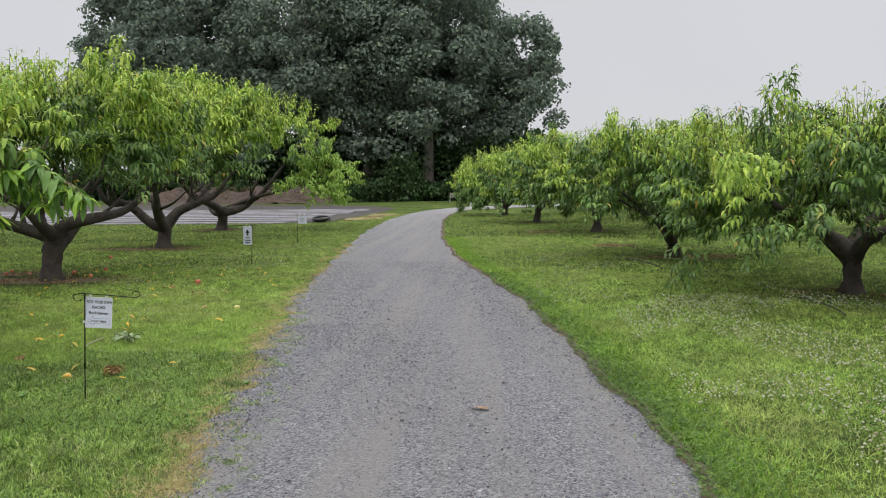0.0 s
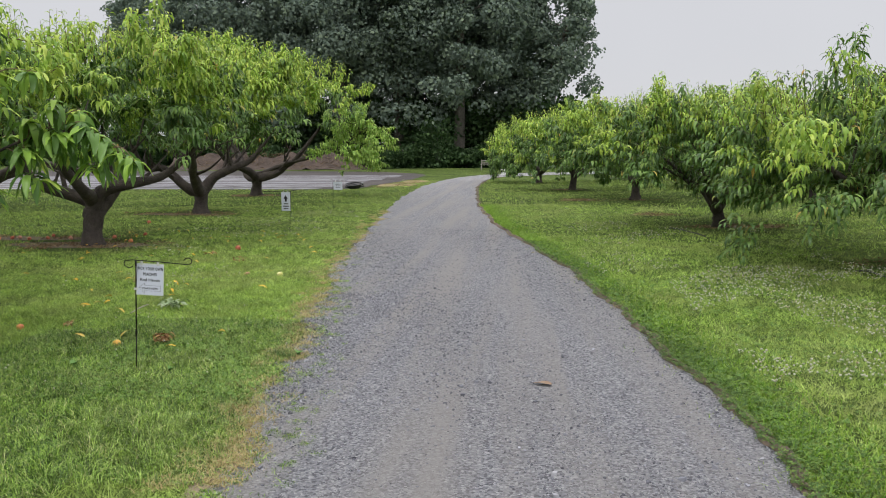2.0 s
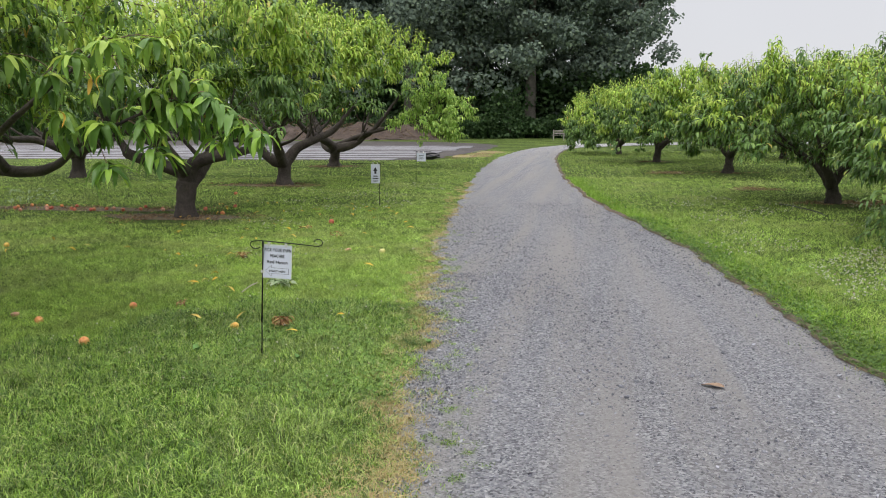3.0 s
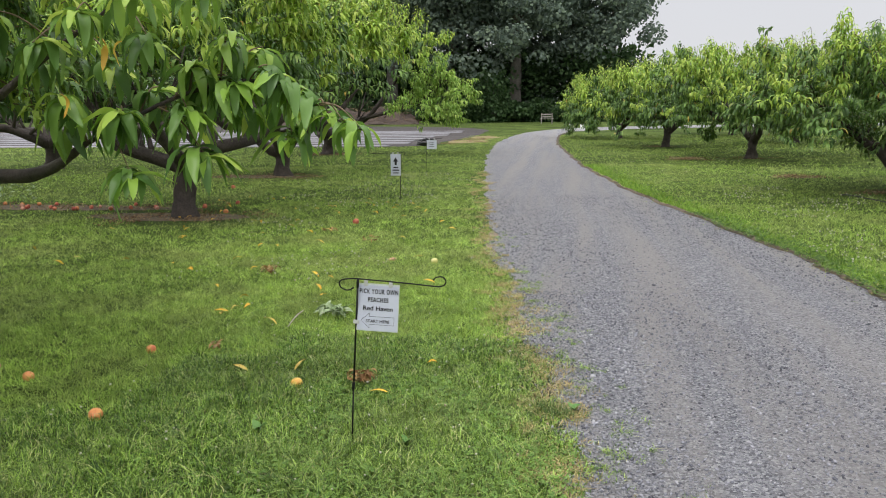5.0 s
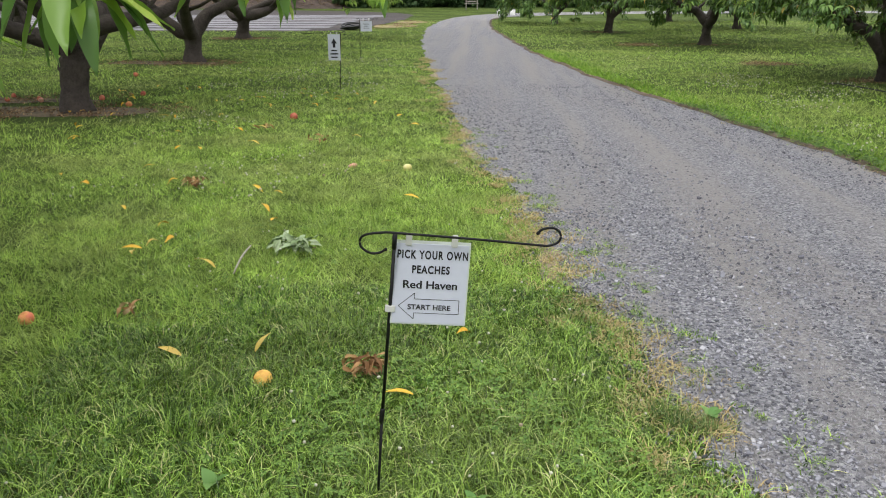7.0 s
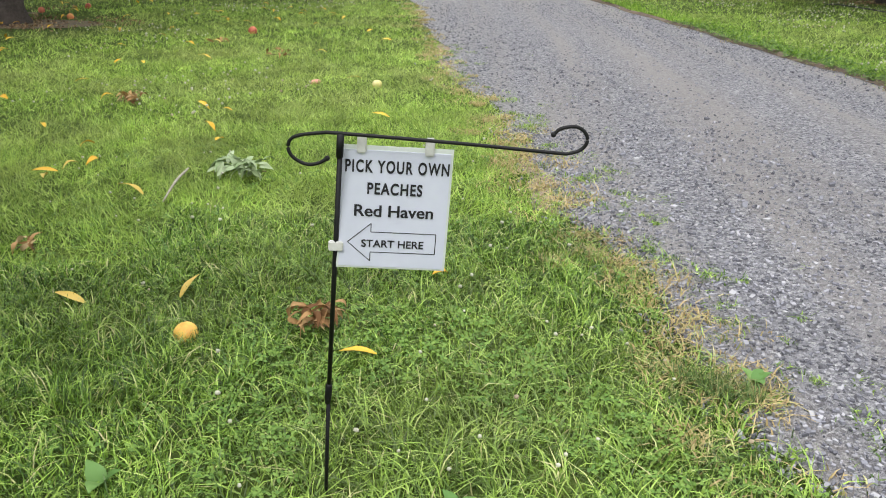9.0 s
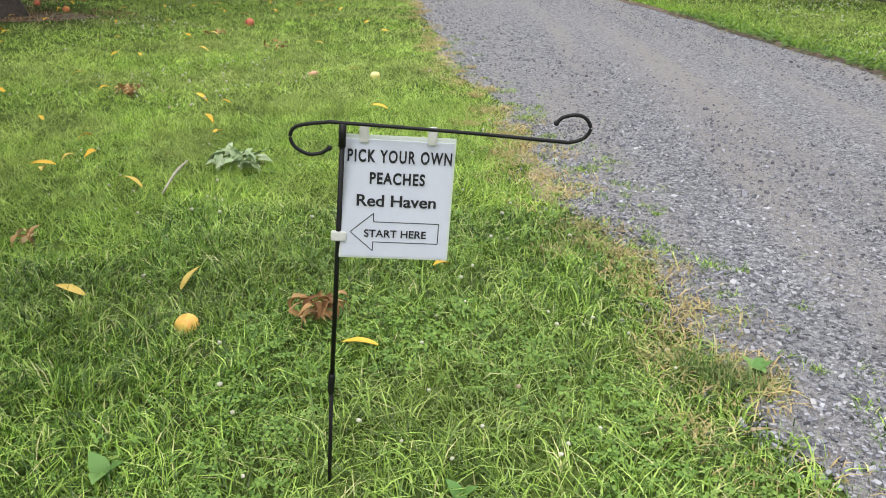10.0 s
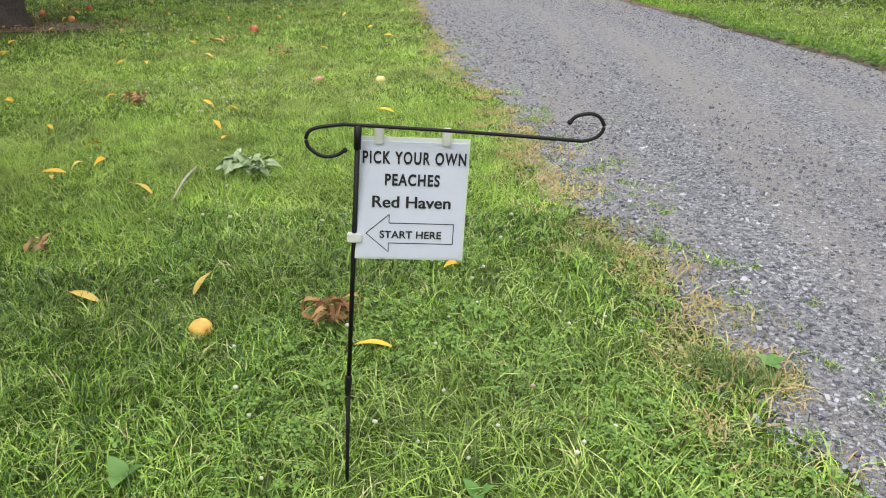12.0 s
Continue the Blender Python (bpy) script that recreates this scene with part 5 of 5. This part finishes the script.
def peach_mesh(r, seed):
    rng = np.random.default_rng(seed)
    bm = bmesh.new()
    bmesh.ops.create_uvsphere(bm, u_segments=20, v_segments=12, radius=r)
    for v in bm.verts:
        a = math.atan2(v.co.y, v.co.x)
        k = 1 - 0.10 * math.exp(-(a / 0.22) ** 2)
        v.co.x *= k
        v.co.y *= k
        q = math.hypot(v.co.x, v.co.y) / r
        if v.co.z > 0:
            v.co.z -= 0.28 * r * math.exp(-(q / 0.28) ** 2)
        v.co.z *= 0.92
    for f in bm.faces:
        f.smooth = True
    me = bpy.data.meshes.new("peach")
    bm.to_mesh(me)
    bm.free()
    return me


prng = np.random.default_rng(140)
WORDS = {"yellow": "fallen yellow peach lying in the grass", "orange": "fallen orange-red peach lying in the grass", "red": "fallen red peach lying in the grass", "pale": "fallen pale green-yellow peach in the grass", "pink": "half-rotted pinkish peach in the grass"}
for x, y, tone, r in ((-3.15, 5.53, "yellow", 0.036), (-4.03, 4.95, "orange", 0.038), (-4.32, 6.03, "orange", 0.034), (-4.464, 11.7, "red", 0.045), (-3.4, 9.2, "pink", 0.036), (-2.95, 9.13, "pale", 0.036), (-7.0, 13.65, "red", 0.04), (-7.35, 13.17, "red", 0.04), (-6.74, 12.6, "orange", 0.04), (-8.15, 16.1, "red", 0.045), (-4.78, 5.45, "orange", 0.034), (-5.12, 5.6, "pink", 0.036), (-7.87, 8.84, "yellow", 0.036)):
    ob = part("peach", peach_mesh(r, 1), M_FRUIT[tone], place=pose(x, y, r * 0.6, prng.uniform(-60, 60), prng.uniform(-60, 60), prng.uniform(0, 360)) if tone != "pink" else pose(x, y, r * 0.45, 5, -8, prng.uniform(0, 360)) @ Matrix.Diagonal((1.1, 0.95, 0.6, 1)))
    tagged(ob, WORDS[tone], "peach", "fallen peaches")
for k in range(26):
    tone = ("red", "red", "orange", "pink")[k % 4]
    ob = part("peach", peach_mesh(0.034, 1), M_FRUIT[tone], place=pose(-9.6 + prng.normal(0, 1.1), 13.0 + prng.normal(0, 0.28), 0.03, prng.uniform(-60, 60), prng.uniform(-60, 60), prng.uniform(0, 360)))
    tagged(ob, "fallen %s peach on the leaf litter" % {"red": "red", "orange": "orange", "pink": "rotting"}[tone], "peach", "fallen peaches")


def curled_leaf(length, width, curl, twist, seed):
    """A fallen leaf: pointed, arched, slightly folded, with some thickness."""
    rng = np.random.default_rng(seed)
    st, v = np.linspace(0, 1, 8), []
    for u in st:
        w = width * math.sin(math.pi * min(1, u * 0.96 + 0.04) ** 0.8) * 0.5 + 0.0006
        a, z = twist * (u - 0.5), curl * length * 4 * u * (1 - u)
        for q, lift in ((-1, 0.25), (0, 0), (1, 0.25)):
            v.append((length * (u - 0.5), q * w * math.cos(a), z + q * w * math.sin(a) + lift * w + rng.normal(0, 0.0006)))
    top = np.array(v)
    low = top - np.array([0, 0, 0.0008])
    t = []
    for i in range(7):
        for j in range(2):
            a = i * 3 + j
            t += [(a, a + 3, a + 1), (a + 1, a + 3, a + 4), (a + 24, a + 25, a + 27), (a + 25, a + 28, a + 27)]
    return tri_mesh("fallen_leaf", np.concatenate([top, low]), t)


M_YLEAF = leafy("yellowed_leaf", [(0.0, (0.72, 0.42, 0.03)), (0.7, (0.78, 0.52, 0.06)), (1.0, (0.66, 0.50, 0.14))], 0.5, 0.2, by_object=True)
M_BLEAF = leafy("dead_leaf", [(0.0, (0.16, 0.075, 0.03)), (0.4, (0.36, 0.20, 0.08)), (0.8, (0.52, 0.33, 0.15)), (1.0, (0.62, 0.48, 0.28))], 0.8, 0.1, by_object=True)
M_PLEAF = leafy("wilted_leaf", [(0.0, (0.30, 0.40, 0.20)), (0.5, (0.46, 0.55, 0.34)), (1.0, (0.22, 0.32, 0.13))], 0.6, 0.2, by_object=True)
leaf_kinds = [curled_leaf(0.075 + 0.01 * k, 0.025 + 0.003 * (k % 3), 0.10 + 0.05 * (k % 3), (-0.8, 0.5, 1.1, -0.3, 0.9)[k], 150 + k) for k in range(5)]
for x, y in ((-4.25, 7.39), (-4.17, 7.03), (-4.1, 7.1), (-4.25, 6.95), (-4.21, 6.87), (-4.66, 7.76), (-3.74, 7.79), (-3.62, 7.54), (-3.22, 5.80), (-3.56, 5.7), (-2.64, 5.41), (-2.43, 5.93), (-2.83, 8.13), (-3.77, 6.72), (-4.6, 10.9), (-5.2, 11.2), (-4.9, 12.4), (-5.4, 12.9), (-4.2, 13.0), (-5.9, 11.6), (-5.0, 9.0), (-6.2, 10.2), (-3.9, 12.2), (-6.6, 11.0)):
    k = int(prng.integers(0, 5))
    ob = part("fallen_leaf", leaf_kinds[k], M_YLEAF, place=pose(x, y, 0.042, prng.normal(0, 14), prng.normal(0, 14), prng.uniform(0, 360)))
    tagged(ob, "curled yellow fallen peach leaf in the grass", "leaf", "fallen yellow leaves")
for k in range(54):
    x, y = prng.uniform(-7.6, -3.0), 8.2 + 6.3 * prng.random()
    if road_depth(x, y) > -0.5:
        continue
    ob = part("fallen_leaf", leaf_kinds[k % 5], M_YLEAF, place=pose(x, y, 0.04, prng.normal(0, 12), prng.normal(0, 12), prng.uniform(0, 360)))
    tagged(ob, "curled yellow fallen peach leaf in the grass", "leaf", "fallen yellow leaves")
dead_kinds = [curled_leaf(0.06 + 0.012 * k, 0.017, 0.34, 2.6 * (k - 1), 160 + k) for k in range(3)]


def leaf_bunch(x, y, n, mat, kinds, spread, label, high=0.03):
    root = tagged(new("leaf_bunch"), label, "leaves")
    root.matrix_basis = pose(x, y, 0.02)
    part("stalk", tri_mesh("stalk", *tube(spline([(-spread, 0.01, 0.0), (0, 0, 0.02), (spread * 0.8, -0.02, 0.015)], 4), [0.003] * 9, 6)), M_TWIG, root)
    for k in range(n):
        a, q = prng.uniform(0, 6.28), spread * math.sqrt(prng.random())
        part("leaf", kinds[int(prng.integers(0, len(kinds)))], mat, root, place=pose(math.cos(a) * q, math.sin(a) * q * 0.7, 0.012 + prng.random() * high, prng.normal(0, 40), prng.normal(0, 30), math.degrees(a) + prng.normal(0, 30)))


dead_b = [m.copy() for m in dead_kinds]
wilt = [curled_leaf(0.075 + 0.01 * k, 0.028, 0.13, (k - 1.5) * 0.6, 170 + k) for k in range(4)]
leaf_bunch(-2.78, 5.57, 34, M_BLEAF, dead_b, 0.07, "bunch of shrivelled brown leaves in the grass", 0.05)
leaf_bunch(-3.37, 7.04, 48, M_PLEAF, wilt, 0.14, "wilted sprig of pale green peach leaves", 0.045)
leaf_bunch(-4.44, 8.45, 20, M_BLEAF, dead_b, 0.09, "small bunch of dry brown leaves on the lawn", 0.04)
leaf_bunch(-11.0, 13.3, 60, M_PLEAF, wilt, 0.55, "broken leafy peach branch lying under the tree", 0.3)
leaf_bunch(-3.9, 6.1, 7, M_BLEAF, dead_b, 0.05, "few dry brown leaves in the grass", 0.02)
leaf_bunch(-4.6, 10.9, 6, M_BLEAF, dead_b, 0.12, "few dry brown leaves in the grass", 0.02)
leaf_bunch(-3.88, 10.25, 8, M_BLEAF, dead_b, 0.12, "few dry brown leaves in the grass", 0.03)
for k in range(18):
    x, y = -9.6 + prng.normal(0, 1.2), 13.0 + prng.normal(0, 0.3)
    tagged(part("fallen_leaf", dead_kinds[k % 3], M_BLEAF, place=pose(x, y, 0.03, prng.normal(0, 15), prng.normal(0, 15), prng.uniform(0, 360))), "dry brown fallen leaf on the litter", "leaf", "fallen brown leaves")
M_TANLEAF = surface("tan_leaf", (0.17, 0.11, 0.07), (0.30, 0.205, 0.135), 25, 0.8, 0.3)
lane_leaf = curled_leaf(0.13, 0.06, 0.035, 0.3, 180)
tagged(part("fallen_leaf", lane_leaf, M_TANLEAF, place=pose(0.237, 4.696, 0.034, 4, 3, 160)), "broad brown leaf lying on the gravel", "leaf")
M_STICK = surface("bleached_stick", (0.24, 0.22, 0.17), (0.42, 0.39, 0.32), 30, 0.8, 0.3)
tagged(part("stick", tri_mesh("stick", *tube(spline([(-3.61, 7.0, 0.05), (-3.6, 6.8, 0.055), (-3.57, 6.55, 0.05)], 4), [0.004, 0.005, 0.006, 0.006, 0.006, 0.0055, 0.005, 0.0045, 0.003], 7)), M_STICK), "thin bleached stick lying on the grass", "stick")


def broad_weed(x, y, n, size, label):
    root = tagged(new("broadleaf_weed"), label, "weed")
    root.matrix_basis = pose(x, y, 0.005)
    rng = np.random.default_rng(190 + n)
    for k in range(n):
        me = curled_leaf(size, size * 0.55, 0.12, rng.normal(0, 0.3), 195 + k)
        part("leaf", me, M_WEED, root, place=pose(0, 0, 0, 0, 0, k * 137.5) @ pose(size * 0.35, 0, size * 0.4, 0, -50 + 12 * k, 0))


M_WEED = leafy("weed_leaves", [(0.0, (0.10, 0.24, 0.05)), (1.0, (0.20, 0.35, 0.10))], 0.5, 0.3, by_object=True)
broad_weed(-3.12, 4.88, 3, 0.075, "broad-leaved green weed standing in the lawn")
broad_weed(-2.37, 4.84, 3, 0.055, "small pale broad-leaved weed in the lawn")
broad_weed(-1.59, 5.34, 4, 0.06, "small pale broad-leaved weed beside the gravel")


# ---- the two further notices ----
def far_stand(x, y, lean, paper, arm, bars, arrow, label):
    st = tagged(new("garden_flag_stand"), "thin black steel flag stand pushed into the grass", "sign stand")
    st.matrix_basis = pose(x, y, 0)
    part("pole", tri_mesh("pole", *tube([(0, 0, -0.1), (lean, 0, 0.81)], [0.006, 0.006], 8)), M_BLACK, st)
    part("scroll_arm", bent_rod([(lean + q, 0, 0.81 + h) for q, h in arm], 0.005, 4, 8), M_BLACK, st)
    x0, x1, z0, z1 = paper
    nt = tagged(new("notice"), label, "sign")
    nt.matrix_basis = pose(x + lean, y - 0.012, 0, 0, 0, 0)
    part("paper", box_bm(x0, x1, -0.002, 0.002, z0, z1), M_PAPER, nt)
    for bz, w, h in bars:
        c = (x0 + x1) / 2
        part("text_bar", box_bm(c - w / 2, c + w / 2, -0.0045, -0.0025, bz, bz + h), M_INK, nt)
    if arrow:
        c = (x0 + x1) / 2
        bm = bmesh.new()
        pts = [(-0.018, 0.61), (-0.018, 0.665), (-0.042, 0.665), (0, 0.735), (0.042, 0.665), (0.018, 0.665), (0.018, 0.61)]
        f = bm.faces.new([bm.verts.new((c + q, -0.0045, z)) for q, z in pts])
        r = bmesh.ops.extrude_face_region(bm, geom=[f])
        for v in r["geom"]:
            if isinstance(v, bmesh.types.BMVert):
                v.co.y += 0.002
        part("arrow", bm, M_INK, nt)
    for q in (0.25, 0.75):
        part("clip", box_bm(x0 + (x1 - x0) * q - 0.008, x0 + (x1 - x0) * q + 0.008, -0.006, 0.012, z1 - 0.01, 0.82, 0.002), M_CLIP, nt)


far_stand(-4.38, 14.19, 0.04, (-0.178, -0.008, 0.435, 0.79), [(0.05, -0.03), (0.07, 0.0), (0.04, 0.02), (0.0, 0.0), (-0.3, -0.005), (-0.52, -0.008), (-0.56, 0.012)], ((0.56, 0.08, 0.018), (0.515, 0.11, 0.018), (0.47, 0.09, 0.016)), True, "tall white notice with black upward arrow and text")
far_stand(-4.92, 19.75, 0.015, (0.014, 0.25, 0.56, 0.77), [(-0.05, -0.02), (-0.06, 0.01), (-0.02, 0.015), (0.0, 0.0), (0.2, 0.0), (0.36, 0.0), (0.38, 0.03)], ((0.70, 0.12, 0.012), (0.66, 0.1, 0.01), (0.62, 0.12, 0.01)), False, "white paper notice with rows of small text")

# ---- things at the lane's far end ----
M_WBUCKET = surface("white_plastic", (0.62, 0.62, 0.60), (0.78, 0.78, 0.76), 8, 0.4, 0.05)
M_WIRE = surface("wire", (0.25, 0.25, 0.25), (0.4, 0.4, 0.4), 20, 0.4, 0.1, metal=0.8)


def bucket(x, y):
    root = tagged(new("bucket"), "white plastic bucket standing on the grass", "bucket", "buckets beside the lane")
    root.matrix_basis = pose(x, y, 0)
    part("body", tri_mesh("body", *tube([(0, 0, 0.0), (0, 0, 0.02), (0, 0, 0.36), (0, 0, 0.36), (0, 0, 0.03)], [0.135, 0.14, 0.17, 0.16, 0.125], 20, cap=False)), M_WBUCKET, root)
    part("base", tri_mesh("base", *tube([(0, 0, 0.004), (0, 0, 0.03)], [0.13, 0.13], 20)), M_WBUCKET, root)
    part("rim", tri_mesh("rim", *tube([(0, 0, 0.335), (0, 0, 0.34), (0, 0, 0.36), (0, 0, 0.365)], [0.17, 0.178, 0.178, 0.172], 20, cap=False)), M_WBUCKET, root)
    part("handle", bent_rod([(-0.178, 0, 0.34), (-0.12, 0.09, 0.26), (0, 0.13, 0.22), (0.12, 0.09, 0.26), (0.178, 0, 0.34)], 0.004), M_WIRE, root)


bucket(-1.39, 50.9)
bucket(-0.67, 49.7)
M_BENCH = surface("weathered_boards", (0.20, 0.185, 0.16), (0.36, 0.34, 0.30), 4, 0.85, 0.4, 40)
bench = tagged(new("bench"), "weathered wooden bench at the wood's edge", "bench")
bench.matrix_basis = pose(-3.2, 64.5, 0)
for z in (0.52, 0.70):
    part("back_board", box_bm(-0.36, 0.36, 0.30, 0.335, z, z + 0.1, 0.006), M_BENCH, bench)
for y0 in (-0.12, 0.06):
    part("seat_board", box_bm(-0.55, 0.55, y0, y0 + 0.16, 0.40, 0.435, 0.006), M_BENCH, bench)
for x0 in (-0.45, 0.38):
    part("leg", box_bm(x0, x0 + 0.07, -0.10, -0.03, 0, 0.40, 0.005), M_BENCH, bench)
    part("leg", box_bm(x0, x0 + 0.07, 0.23, 0.30, 0, 0.86, 0.005), M_BENCH, bench)
    part("rail", box_bm(x0 + 0.01, x0 + 0.06, -0.03, 0.23, 0.33, 0.40, 0.004), M_BENCH, bench)

M_RUBBER = surface("black_polythene", (0.010, 0.010, 0.011), (0.035, 0.035, 0.038), 6, 0.5, 0.4, 30)
coil = tagged(new("hose_coil"), "tangled heap of black irrigation hose beside the field", "hose")
coil.matrix_basis = pose(-7.1, 31.9, 0)
for k in range(7):
    w, dx = prng.uniform(0.14, 0.3), prng.normal(0, 0.12)
    pts = [(dx + math.cos(q * 0.9) * w * 1.2, math.sin(q * 0.9) * w, 0.05 + 0.035 * k * (0.7 + 0.3 * math.sin(q + k))) for q in range(8)]
    part("loop", bent_rod(pts, 0.03, 4, 8), M_RUBBER, coil)
for pts in ([(4.36, 8.7, 0.0), (4.36, 9.0, 0.035), (4.36, 9.75, 0.04), (4.3, 10.1, 0.0)], [(3.3, 13.8, 0.0), (3.22, 14.1, 0.04), (2.98, 15.2, 0.04), (2.9, 15.5, 0.0)]):
    tagged(part("irrigation_hose", bent_rod(pts, 0.009, 6, 8), M_RUBBER), "short length of black irrigation hose in the grass", "hose", "lengths of hose along the tree row")


M_BANK = surface("bank_soil", (0.045, 0.033, 0.028), (0.125, 0.092, 0.075), 1.5, 0.95, 0.9, 12, dist=0.05)


def brush_bank():
    rng = np.random.default_rng(200)
    xs, ys = np.arange(-32, -12.9, 0.5), np.arange(66.5, 71.6, 0.5)
    v, t = grid_arrays(xs, ys, lambda x, y: 1.5 * np.exp(-((y - 69.3) / 1.5) ** 2) * np.clip((-13 - x) / 3, 0, 1) * (0.85 + 0.25 * np.sin(x * 1.7) * np.sin(y * 2.1)) - 0.05 + rng.normal(0, 0.06, x.shape))
    root = tagged(new("brush_bank"), "bank of brown soil and cut brush at the field's end", "bank")
    part("soil", tri_mesh("soil", v, t), M_BANK, root)
    n = 500
    p = np.stack([rng.uniform(-31, -13.5, n), rng.uniform(67, 70, n), np.zeros(n)], 1)
    p[:, 2] = 1.5 * np.exp(-((p[:, 1] - 69.3) / 1.5) ** 2) * np.clip((-13 - p[:, 0]) / 3, 0, 1) * 0.9
    d = unit(rng.normal(0, 1, (n, 3)) * np.array([1, 0.6, 0.5]))
    ln = rng.uniform(0.5, 1.4, n)
    tagged(part("brush", tri_mesh("brush", *clump_arrays(rng, p, d, ln, np.full(n, 0.05))), M_TWIG, root), kind="stuff")


brush_bank()
